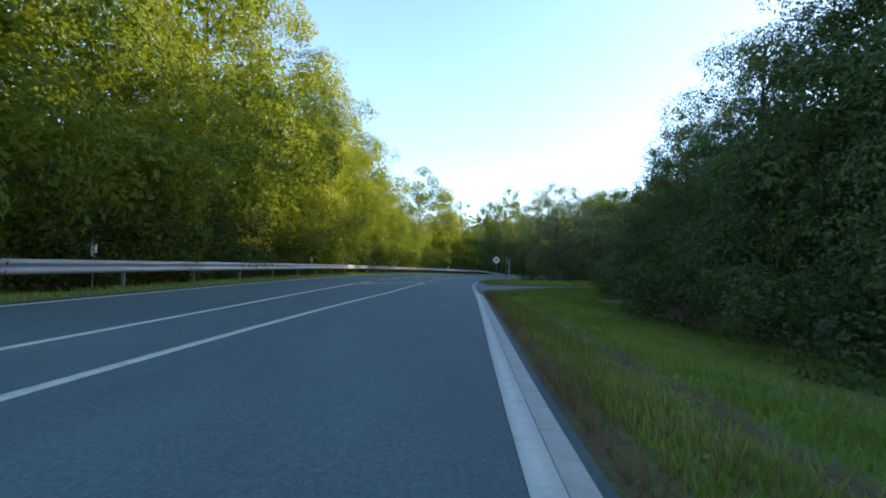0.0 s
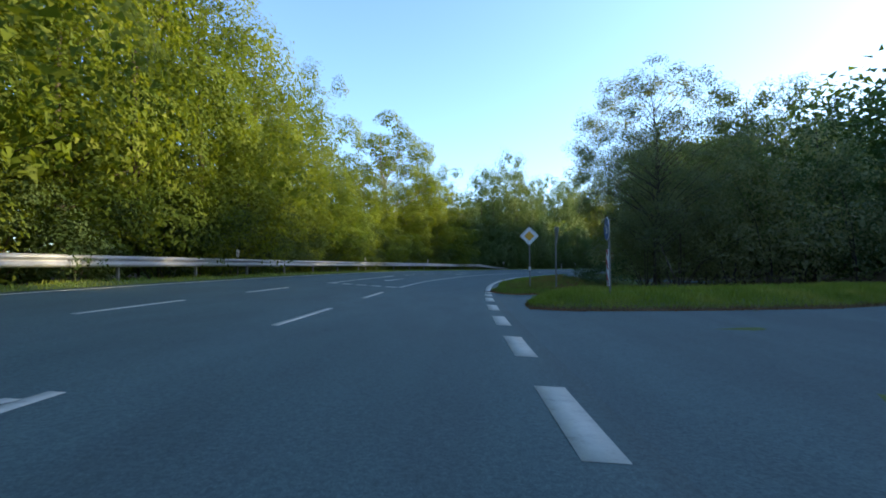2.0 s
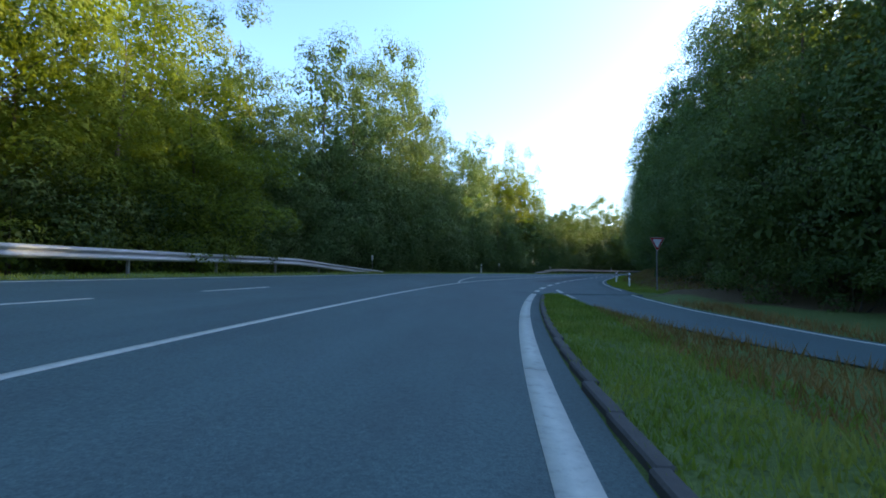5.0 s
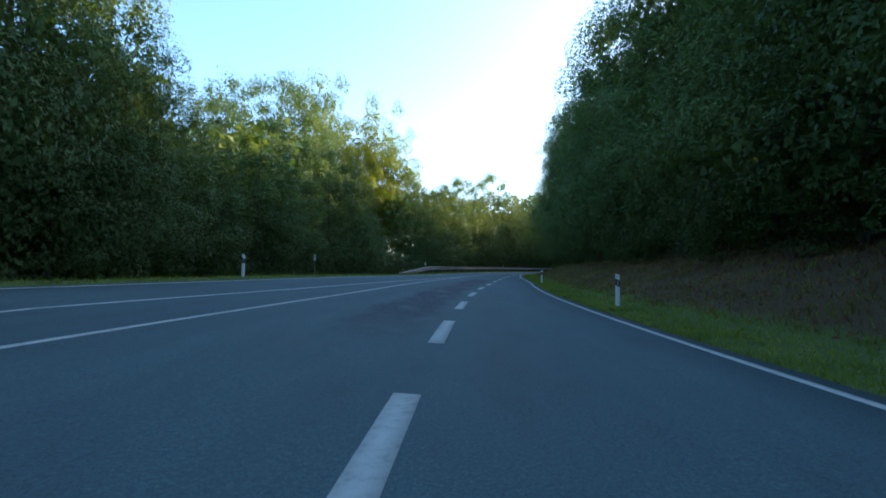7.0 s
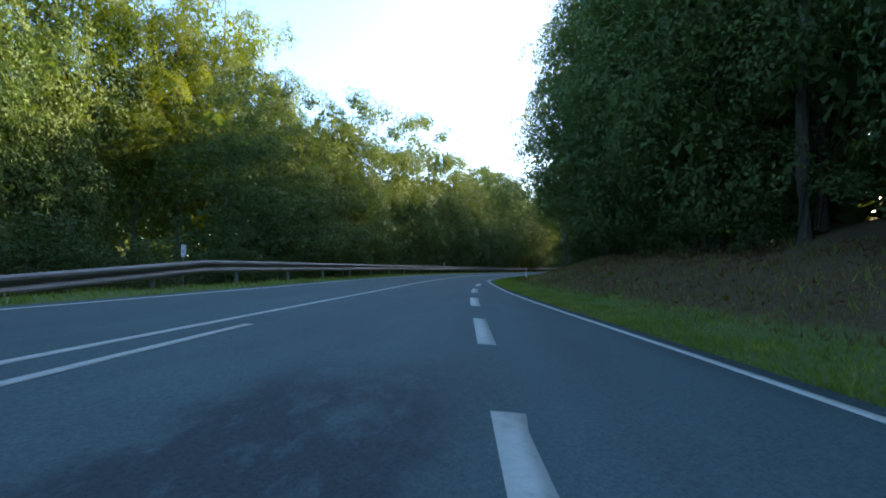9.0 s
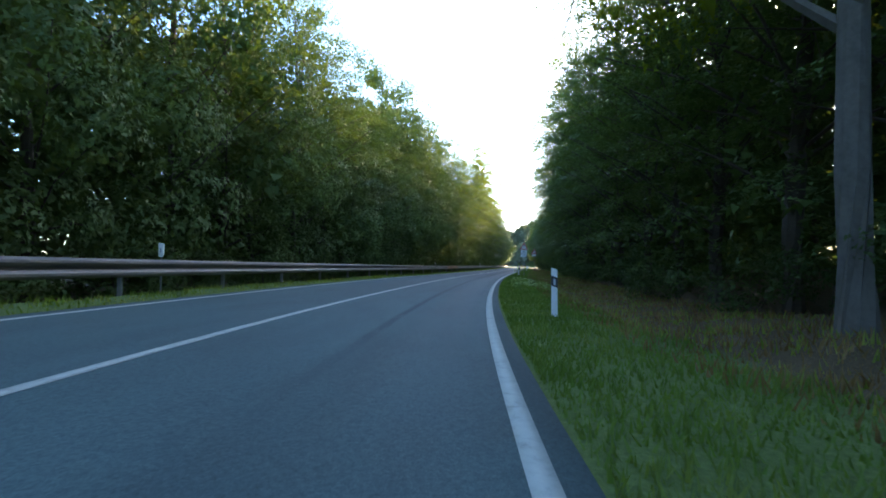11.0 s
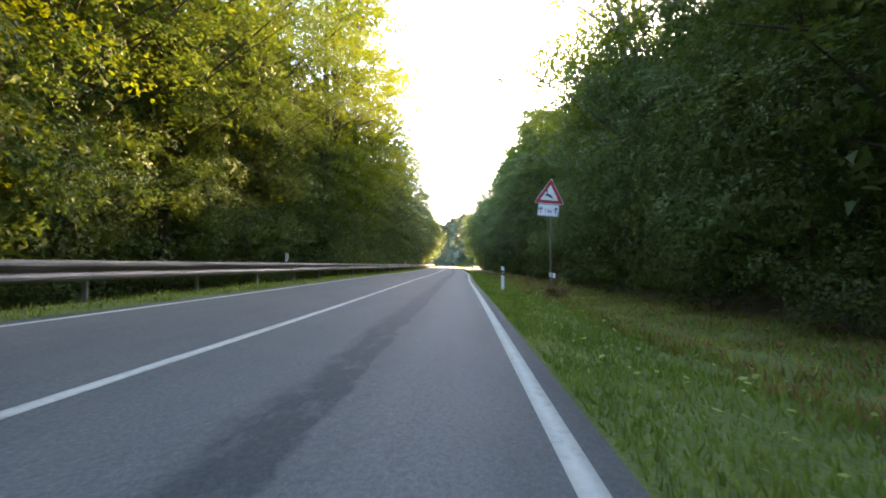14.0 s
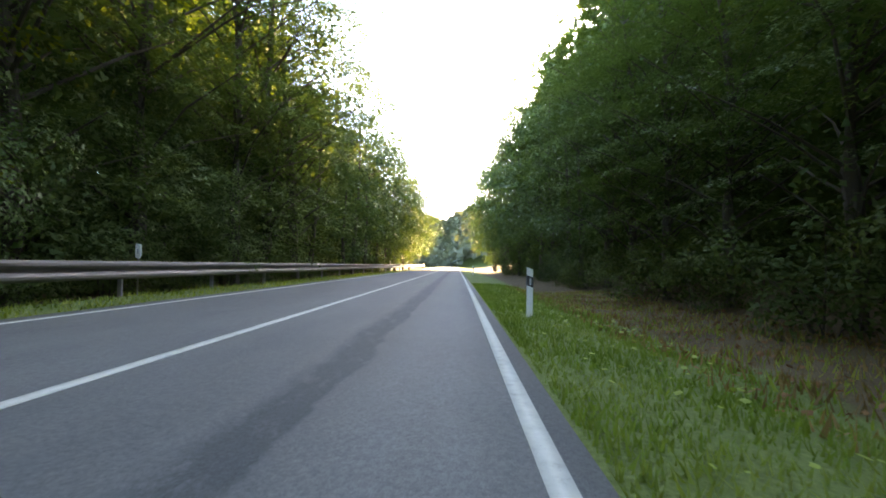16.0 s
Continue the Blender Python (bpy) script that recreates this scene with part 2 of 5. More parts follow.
def plain(name, colour, rough=.5, metallic=0.0):
    m, t, p = material(name)
    n = noise_at(t, 14, 4, .6)
    c = tuple(colour)
    t.links.new(ramp(t, n, (.2, tuple(v * .82 for v in c)), (.8, c)), p.inputs["Base Color"])
    p.inputs["Roughness"].default_value, p.inputs["Metallic"].default_value = rough, metallic
    return m


ASPHALT, PAINT = asphalt_material(), paint_material()
GROUND = ground_material()
CONCRETE = mottled("gutter_concrete", (.20, .205, .185), (.34, .34, .305), 4, .85, 70)
KERB = mottled("kerb_concrete", (.026, .026, .025), (.066, .064, .058), 3, .95, 50, 0, .006, .3)
ZINC = mottled("galvanised_steel", (.30, .31, .32), (.46, .47, .48), 1.2, .55, 30, .55, .001, .25)
ZINC_OLD = mottled("weathered_galvanised_steel", (.12, .108, .096), (.22, .20, .18), 1.1, .62, 26, .35, .001, .25)
RUST = mottled("rusty_steel", (.16, .075, .035), (.34, .20, .12), 2.0, .8, 30, .2, .002)
POST = mottled("steel_post", (.16, .16, .16), (.26, .26, .255), 3, .6, 40, .5)
BARK = mottled("bark", (.030, .024, .018), (.085, .068, .050), 2.2, .95, 16, 0, .03, .35)
BIRCH = mottled("pale_bark", (.075, .066, .055), (.17, .15, .125), 2.0, .9, 12, 0, .02, .3)
WHITE = plain("white_plastic", (.74, .74, .72), .5)
BLACK = plain("black_plastic", (.015, .015, .017), .5)
GLASS_BEAD = plain("reflector", (.55, .57, .60), .25, .3)
RED = plain("sign_red", (.36, .006, .012), .55)
SIGN_WHITE = plain("sign_white", (.72, .73, .74), .4)
BLUE = plain("sign_blue", (.012, .085, .33), .4)
YELLOW = plain("sign_yellow", (.66, .33, .015), .4)
SIGN_BACK = plain("sign_back_aluminium", (.24, .26, .28), .5, .5)
WOOD = mottled("weathered_wood", (.10, .08, .06), (.20, .165, .125), 5, .9, 30)
IRON = mottled("cast_iron", (.03, .03, .032), (.075, .072, .07), 6, .6, 50, .6)
# yellower and paler than the beech leaves: sunlight is put into this colour
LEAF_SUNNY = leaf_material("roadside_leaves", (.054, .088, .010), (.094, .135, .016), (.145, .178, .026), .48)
LEAF_DEEP = leaf_material("beech_leaves", (.046, .084, .025), (.070, .116, .035), (.108, .150, .051), .30, .19)
LEAF_GREY = leaf_material("willow_leaves", (.10, .13, .075), (.15, .18, .105), (.20, .225, .14), .5)
LEAF_BUSH = leaf_material("bush_leaves", (.034, .060, .018), (.054, .086, .024), (.085, .115, .036), .25)
GRASS = leaf_material("grass_blades", (.084, .142, .024), (.136, .204, .040), (.235, .265, .088), .40)
DRY = leaf_material("dry_stalks", (.095, .066, .028), (.155, .108, .048), (.24, .175, .085), .25)
WEED = leaf_material("broad_weed_leaves", (.11, .17, .04), (.17, .24, .06), (.23, .30, .09), .35)
# distant haze is put into these leaves as a pale grey green
FAR_WOOD_HAZE = leaf_material("far_wood", (.085, .095, .070), (.11, .12, .095), (.14, .15, .12), .2)
DEAD = mottled("brown_fallen_leaves", (.10, .045, .015), (.27, .125, .045), 8, .9, 40)

# ------------------------------------------------------------------ building helpers
def mesh_from(name, verts, faces, mat, smooth=False):
    me = bpy.data.meshes.new(name)
    me.from_pydata([tuple(map(float, v)) for v in verts], [], [tuple(map(int, f)) for f in faces])
    me.materials.append(mat)
    if smooth:
        me.shade_smooth()
    me.update()
    return me


def quick_mesh(name, verts, faces, mat):
    """A mesh from numpy arrays whose faces all have the same number of corners."""
    me = bpy.data.meshes.new(name)
    n, k = faces.shape
    me.vertices.add(len(verts))
    me.vertices.foreach_set("co", np.ascontiguousarray(verts, dtype=np.float32).ravel())
    me.loops.add(n * k)
    me.loops.foreach_set("vertex_index", np.ascontiguousarray(faces, dtype=np.int32).ravel())
    me.polygons.add(n)
    me.polygons.foreach_set("loop_start", np.arange(0, n * k, k, dtype=np.int32))
    me.update(calc_edges=True)
    me.materials.append(mat)
    return me


def part(name, bm, mat, parent, label=""):
    """Links a bmesh or a mesh as one mesh object under a thing or a part."""
    if isinstance(bm, bmesh.types.BMesh):
        me = bpy.data.meshes.new(name)
        bm.to_mesh(me)
        bm.free()
        me.materials.append(mat)
    else:
        me = bm
    ob = new(name, me)
    ob.parent = parent
    return tagged(ob, label)


def box(bm, lo, hi, bevel=0.0):
    r = bmesh.ops.create_cube(bm, size=1.0)
    lo, hi = Vector(lo), Vector(hi)
    for v in r["verts"]:
        v.co = Vector((lo[i] + (v.co[i] + .5) * (hi[i] - lo[i]) for i in range(3)))
    if bevel:
        bmesh.ops.bevel(bm, geom=list({e for v in r["verts"] for e in v.link_edges}), offset=bevel, segments=1, affect="EDGES")
    return bm


def tube(bm, points, radii, sides=8):
    """A tapered tube through points."""
    rings = []
    for i, (p, r) in enumerate(zip(points, radii)):
        p = Vector(p)
        d = (Vector(points[min(i + 1, len(points) - 1)]) - Vector(points[max(i - 1, 0)])).normalized()
        q = d.to_track_quat("Z", "Y")
        rings.append([bm.verts.new(p + q @ Vector((r * math.cos(a), r * math.sin(a), 0))) for a in (2 * math.pi * k / sides for k in range(sides))])
    for a, b in zip(rings, rings[1:]):
        for k in range(sides):
            bm.faces.new((a[k], a[(k + 1) % sides], b[(k + 1) % sides], b[k]))
    bm.faces.new(rings[0][::-1])
    bm.faces.new(rings[-1])
    return bm


def prism(bm, outline, y0, y1):
    """A plate in the xz plane with the given outline, from y0 to y1."""
    a, b = [bm.verts.new((x, y0, z)) for x, z in outline], [bm.verts.new((x, y1, z)) for x, z in outline]
    n = len(outline)
    bm.faces.new(a)
    bm.faces.new(b[::-1])
    for k in range(n):
        bm.faces.new((a[k], b[k], b[(k + 1) % n], a[(k + 1) % n]))
    return bm


def sheet(name, ss, lefts, rights, lift, mat, across=6, thick=0.0):
    """A strip of surface along the road between two lateral offsets, with a plan UV (across, along)."""
    ss, lefts, rights = np.asarray(ss, float), np.asarray(lefts, float), np.asarray(rights, float)
    f = np.linspace(0, 1, across + 1)
    u = lefts[:, None] * (1 - f) + rights[:, None] * f
    s = np.repeat(ss[:, None], across + 1, 1)
    top = place(s, u, lift).reshape(-1, 3)
    n, m = len(ss), across + 1
    idx = np.arange(n * m).reshape(n, m)
    faces = np.stack([idx[:-1, :-1], idx[:-1, 1:], idx[1:, 1:], idx[1:, :-1]], -1).reshape(-1, 4)
    verts, plan = top, np.stack([u.ravel(), s.ravel()], -1)
    if thick:
        ring = np.concatenate([idx[0, :], idx[1:, -1], idx[-1, -2::-1], idx[-2:0:-1, 0]])
        low = top[ring] - (0, 0, thick)
        base = len(top)
        k = np.arange(len(ring))
        faces = np.concatenate([faces, np.stack([ring, base + k, base + (k + 1) % len(ring), ring[(k + 1) % len(ring)]], -1)])
        verts, plan = np.concatenate([top, low]), np.concatenate([plan, plan[ring]])
    me = quick_mesh(name, verts, faces, mat)
    uv = me.uv_layers.new(name="plan")
    corner = np.empty(len(me.loops), dtype=np.int32)
    me.loops.foreach_get("vertex_index", corner)
    uv.data.foreach_set("uv", plan[corner].astype(np.float32).ravel())
    lane = np.stack([plan[:, 0] - at(EDGE, plan[:, 1]), plan[:, 1]], -1)
    me.uv_layers.new(name="lane").data.foreach_set("uv", lane[corner].astype(np.float32).ravel())
    return new(name, me)


def span(a, b, step=1.0):
    return np.linspace(a, b, max(2, int(math.ceil((b - a) / step)) + 1))


def structure(ob, label, category):
    return tagged(ob, label, category, kind="structure")


# ------------------------------------------------------------------ ground
def right_limit(s):
    """Right rim of the asphalt of the through road."""
    return np.where(s < 104, at(EDGE, s) + np.where(s < 22, .4, .5), np.maximum(at(JOIN, s), at(EDGE, s) + .1) + np.where(s < 190, .3, .22))


def left_limit(s):
    return at(FAR, s) - .38


SLIP_IN = [(109.5, 2.35), (103, 2.8), (97, 3.25), (91.9, 3.85), (87.9, 4.6), (83, 5.8), (77, 8.2), (70, 12), (63, 18)]
SLIP_OUT = [(109.5, 6.35), (102, 6.3), (95, 6.35), (89, 6.75), (84.3, 7.6), (80, 9.0), (75, 11.8), (70, 16), (66, 22)]


def on_slip(s, u, margin=0.0):
    """Whether a place lies on the slip road."""
    a, b = np.array(SLIP_IN)[::-1], np.array(SLIP_OUT)[::-1]
    return (u > np.interp(s, a[:, 0], a[:, 1]) - margin) & (u < np.interp(s, b[:, 0], b[:, 1]) + margin) & (s > 66) & (s < 111)


def ground_dz(s, u):
    """Height of the soil over the level of the road's surface."""
    s, u = np.asarray(s, float), np.asarray(u, float)
    dr, dl = u - right_limit(s), left_limit(s) - u
    knots = [-200, 18, 30, 60, 100, 122, 182, 207, 320, 345, 760]
    d = np.clip(dr, 0, None)
    verge = np.interp(d, [0, .4, 2.2, 4.5, 8, 14, 40, 118], [-.03, .0, -.15, -.55, -.8, -.6, 1.5, -6])
    flat = np.interp(d, [0, .3, 1.2, 2.2, 9, 20, 60, 118], [-.03, .03, .03, -.02, -.03, .1, 3, -6])
    mouth = np.interp(d, [0, 12, 24, 60, 118], [-.06, -.06, .0, 3, -6])
    flat = flat + (mouth - flat) * np.interp(s, [23, 25, 52, 53.5], [0, 1, 1, 0])
    bank = np.interp(d, [0, .4, 1.3, 3.0, 7.0, 12, 40, 118], [-.03, .02, .04, .5, 2.0, 3.0, 5.5, -6])
    wood = np.interp(d, [0, .3, 1.5, 3.5, 6, 12, 40, 118], [-.03, .0, -.06, -.42, -.3, .3, 6.0, -6])
    w1 = np.interp(s, knots, [1, 1, 0, 0, 0, 0, 0, 0, 0, 0, 0])
    w2 = np.interp(s, knots, [0, 0, 1, 1, 1, 0, 0, 0, 0, 0, 0])
    w3 = np.interp(s, knots, [0, 0, 0, 0, 0, 1, 1, 0, 0, 0, 0])
    w4 = 1 - w1 - w2 - w3
    r = w1 * verge + w2 * flat + w3 * bank + w4 * wood
    l = np.interp(np.clip(dl, 0, None), [0, .25, 1.0, 2.0, 4.5, 12, 50, 118], [-.03, .02, .03, -.12, -.75, -.5, 2.5, -6])
    z = np.where(dr > 0, r, np.where(dl > 0, l, -.35))
    z = np.where((dr <= 0) & (dl <= 0), np.maximum(-.35, -.03 - .8 * np.minimum(-dr, -dl)), z)
    mouth = (s > 102.3) & (s < 106.3) & (u > 2.0) & (u < 7.5)
    return np.where(on_slip(s, u, .12), np.minimum(z, -.05), np.where(mouth, np.minimum(z, -.09), z))


def wobble(s, u):
    return .05 * np.sin(s * .9 + 1.3 * np.sin(u * .7)) * np.cos(u * 1.1 + .4 * s) + .04 * np.sin(2.3 * s + u * 1.7)


def soil(s, u):
    """World place of the soil's surface."""
    dr, dl = np.asarray(u) - right_limit(np.asarray(s, float)), left_limit(np.asarray(s, float)) - np.asarray(u)
    out = np.clip(np.maximum(dr, dl) - .3, 0, 2) / 2
    out = out * (1 - np.interp(s, [50, 56, 108, 114], [0, 1, 1, 0]) * (dr < 14) * (dr > 0))
    return place(s, u, ground_dz(s, u) + wobble(np.asarray(s, float), np.asarray(u, float)) * out)


def build_ground():
    ss = np.concatenate([np.arange(-138, -10, 6.0), np.arange(-10, 350, 1.2), np.arange(350, 756, 6.0)])
    offs = np.array([-120, -90, -65, -45, -32, -24, -18, -14, -11, -9, -7.5, -6, -5, -4, -3, -2.4, -1.9, -1.6, -1.35, -1.1, -.85, -.6, -.3, -.12, 0])
    roff = -offs[::-1]
    L, R = left_limit(ss), right_limit(ss)
    u = np.concatenate([L[:, None] + offs[None], (L * .8 + R * .2)[:, None], (L * .2 + R * .8)[:, None], R[:, None] + roff[None]], 1)
    s = np.repeat(ss[:, None], u.shape[1], 1)
    v = soil(s, u).reshape(-1, 3)
    n, m = u.shape
    idx = np.arange(n * m).reshape(n, m)
    f = np.stack([idx[:-1, :-1], idx[:-1, 1:], idx[1:, 1:], idx[1:, :-1]], -1).reshape(-1, 4)
    me = quick_mesh("ground", v, f, GROUND)
    me.shade_smooth()
    dr, dl = (u - R[:, None]).ravel(), (L[:, None] - u).ravel()
    sf = s.ravel()
    start = np.interp(sf, [-140, 20, 30, 95, 110, 185, 205, 240, 255, 297, 306, 760], [6.5, 6.5, 9, 9, 1.4, 1.6, 2.4, 3.0, 6.0, 6.0, 2.6, 2.4])
    right = np.clip((dr - start) / 1.2, 0, 1)
    left = np.clip((dl - 1.4) / .8, 0, 1)
    rut = np.clip((24 - sf) / 3, 0, 1) * (.75 * np.exp(-((dr - 1.35) / .3) ** 2) + .6 * np.exp(-((dr - .1) / .3) ** 2)) * (dr > -.05)
    right = np.maximum(right, rut)
    corner = np.interp(sf, [24.2, 26.0, 28.1, 32.1, 37.5, 43, 51], [1.6, 2.05, 2.9, 4.7, 9.0, 15, 27])
    right = np.maximum(right, .7 * np.exp(-((u.ravel() - corner - .1) / .4) ** 2) * (sf > 24) * (sf < 46))
    far = 1 - .6 * np.clip((np.maximum(dr, dl) - 16) / 14, 0, 1)
    a = me.attributes.new("litter", "FLOAT", "POINT")
    a.data.foreach_set("value", far * np.maximum(right, left).astype(np.float32))
    structure(new("ground", me), "grassy verges and brown leaf litter under the trees", "ground")


build_ground()


def build_plain():
    """The land all round, out to the horizon."""
    n = 40
    g = np.linspace(-1, 1, n)
    x, y = np.meshgrid(np.sign(g) * abs(g) ** 1.6 * 2500 + 90, np.sign(g) * abs(g) ** 1.6 * 2500 + 110, indexing="ij")
    v = np.stack([x, y, -4.6 + 0 * x], -1).reshape(-1, 3)
    idx = np.arange(n * n).reshape(n, n)
    f = np.stack([idx[:-1, :-1], idx[1:, :-1], idx[1:, 1:], idx[:-1, 1:]], -1).reshape(-1, 4)
    structure(new("land", quick_mesh("land", v, f, GROUND)), "flat green land out to the horizon", "ground")


build_plain()

# ------------------------------------------------------------------ asphalt
ss = span(-136, 752, 1.5)
road = structure(sheet("road", ss, left_limit(ss), right_limit(ss), 0.0, ASPHALT, 14, .12), "grey-blue worn asphalt country road", "road")


def plan_strip(name, near, far, lift, mat, label, category, steps=26):
    """A surface between two lines of (s, u) points."""
    def along(line):
        line = np.array(line, float)
        d = np.concatenate([[0], np.cumsum(np.hypot(*np.diff(line, axis=0).T))])
        k = np.linspace(0, d[-1], steps)
        return np.stack([np.interp(k, d, line[:, 0]), np.interp(k, d, line[:, 1])], -1)
    a, b = along(near), along(far)
    f = np.linspace(0, 1, 9)[None, :, None]
    g = a[:, None] * (1 - f) + b[:, None] * f
    top = place(g[..., 0], g[..., 1], lift).reshape(-1, 3)
    n, m = g.shape[:2]
    idx = np.arange(n * m).reshape(n, m)
    faces = np.stack([idx[:-1, :-1], idx[1:, :-1], idx[1:, 1:], idx[:-1, 1:]], -1).reshape(-1, 4)
    ring = np.concatenate([idx[0, :], idx[1:, -1], idx[-1, -2::-1], idx[-2:0:-1, 0]])
    k = np.arange(len(ring))
    base = len(top)
    faces = np.concatenate([faces, np.stack([ring, base + k, base + (k + 1) % len(ring), ring[(k + 1) % len(ring)]], -1)])
    verts = np.concatenate([top, top[ring] - (0, 0, .3)])
    me = quick_mesh(name, verts, faces, mat)
    uv = me.uv_layers.new(name="plan")
    plan = np.concatenate([g.reshape(-1, 2), g.reshape(-1, 2)[ring]])[:, ::-1]
    corner = np.empty(len(me.loops), dtype=np.int32)
    me.loops.foreach_get("vertex_index", corner)
    uv.data.foreach_set("uv", np.ascontiguousarray(plan[corner], dtype=np.float32).ravel())
    return structure(new(name, me), label, category)


NEAR_SIDE = [(23.6, 1.0), (24.2, 1.6), (26.0, 2.05), (28.1, 2.9), (32.1, 4.7), (37.5, 9.0), (43, 15), (51, 27), (62, 46)]
FAR_SIDE = [(53.6, .5), (52.9, 1.3), (52.3, 1.8), (52.2, 2.8), (53.4, 5.0), (55.2, 10), (58.5, 18), (67, 31), (78, 48)]
plan_strip("side_road", NEAR_SIDE, FAR_SIDE, -.005, ASPHALT, "asphalt side road that opens into the main road", "road")
plan_strip("slip_road", SLIP_IN, SLIP_OUT, -.012, ASPHALT, "narrow asphalt slip road behind the grass island", "road")


# ------------------------------------------------------------------ markings
def marking(ss, centre, width, label="white painted road line", name="road_line", lift=.006):
    c = np.asarray(centre, float)
    return structure(sheet(name, ss, c - width / 2, c + width / 2, lift, PAINT, 1, .004), label, "road marking")


def dash(s0, s1, table, width, off=0.0, label="white painted dash on the asphalt"):
    ss = span(s0, s1, .8)
    return marking(ss, at(table, ss) + off, width, label, "road_dash")


ss = span(-130, 24.2)
marking(ss, at(EDGE, ss) + .085, .17, "worn white edge line beside a concrete gutter")
for a, b in zip([53.0, 55.99, 61.79, 67.59, 73.39, 79.19, 84.99, 90.79, 96.59, 102.39], [55.96, 61.76, 67.56, 73.36, 79.16, 84.96, 90.76, 96.56, 102.36, 106.5]):
    ss = span(a, b)
    marking(ss, at(EDGE, ss) + .125, .25, "broad white edge line beside the grass island")
for k in range(8):
    dash(25.1 + 3.09 * k, 26.75 + 3.09 * k, EDGE, .27, .135, "broad white block of the junction edge line")
dash(49.3, 50.6, EDGE, .27, .135, "broad white block of the junction edge line")
dash(51.5, 52.1, EDGE, .27, .135, "short white block of the junction edge line")
for k in range(12):
    dash(108.5 + 6.24 * k, 111.7 + 6.24 * k, EDGE, .26, .13, "broad white block beside the joining lane")
ss = span(185, 750)
marking(ss, at(EDGE, ss) + .075, .145, "white edge line along the grass verge")
ss = span(109, 186)
marking(ss, at(JOIN, ss), .13, "thin white edge line of the joining lane")
ss = span(-130, 35.0)
marking(ss, at(LANE, ss), .13, "solid white lane line")
dash(38.8, 41.7, LANE, .12)
dash(44.9, 47.9, LANE, .12)
ss = span(51.4, 158.7)
marking(ss, at(LANE, ss), .13, "solid white lane line")
ss = span(-130, 25.0)
marking(ss, at(MID, ss), .12, "solid white centre line")
ss = span(25.0, 34.8)
f = (ss - 25) / 9.8
marking(ss, at(MID, ss) * (1 - f) + (at(LANE, ss) - .12) * f, .12, "white line that closes the hatched strip")
for k in range(12):
    if k not in (4, 5):
        dash(27.3 + 5.72 * k, 30.15 + 5.72 * k, MID, .12)
ss = span(51.5, 64.0)
marking(ss, at(MID, ss) + .12, .12, "solid white line of the turning lane")
for k in range(5):
    ss = span(51.2 + .08 * k, 51.65 + .08 * k, .3)
    marking(ss, at(EDGE, ss) - 3.95 - .66 * k, .42, "white block of a waiting line", "road_dash")
ss = span(107.7, 121.0)
f = (ss - 107.7) / 13.3
marking(ss, (at(LANE, ss) - .13) * (1 - f) + at(MID, ss) * f, .12, "white line that closes the turning lane")
ss = span(121, 752)
marking(ss, at(MID, ss), .13, "solid white centre line")
ss = span(-130, 752, 1.5)
marking(ss, at(FAR, ss), .12, "thin white line at the far edge of the road")


def lane_arrow(s0, u0, s1):
    """An arrow for the oncoming turning lane: its head lies at s0, its shaft runs on to s1."""
    pts = [(0, 0), (.34, .98), (.1, .92), (-.02, 4.5), (-.16, 4.5), (-.06, .95), (-.34, 1.02)]
    k = (s1 - s0) / 4.5
    v = [place(s0 + y * k, u0 + x, .007) for x, y in pts]
    me = mesh_from("lane_arrow", v, [tuple(range(len(v)))], PAINT)
    structure(new("lane_arrow", me), "white painted arrow on the turning lane", "road marking")


lane_arrow(56.8, -4.75, 61.2)
lane_arrow(77.0, -4.82, 81.5)
ss = span(100, 108)
marking(ss, np.interp(ss, [100, 108], [3.2, 2.65]), .2, "white line at the island's tip", lift=.007)
q = np.array(SLIP_OUT)
ss = span(81, 109.3)
marking(ss, np.interp(ss, q[::-1, 0], q[::-1, 1]) - .22, .12, "thin white outer line of the slip road", lift=-.005)

# ------------------------------------------------------------------ guard rails
def beam_profile():
    """The W-shaped section of a guard rail: (out towards the road, height), front then back."""
    front = [(.0, .155), (.025, .150), (.078, .115), (.082, .075), (.045, .035), (.0, .018), (.0, -.018), (.045, -.035), (.082, -.075), (.078, -.115), (.025, -.150), (.0, -.155)]
    return front + [(x - .006, z) for x, z in front[::-1]]


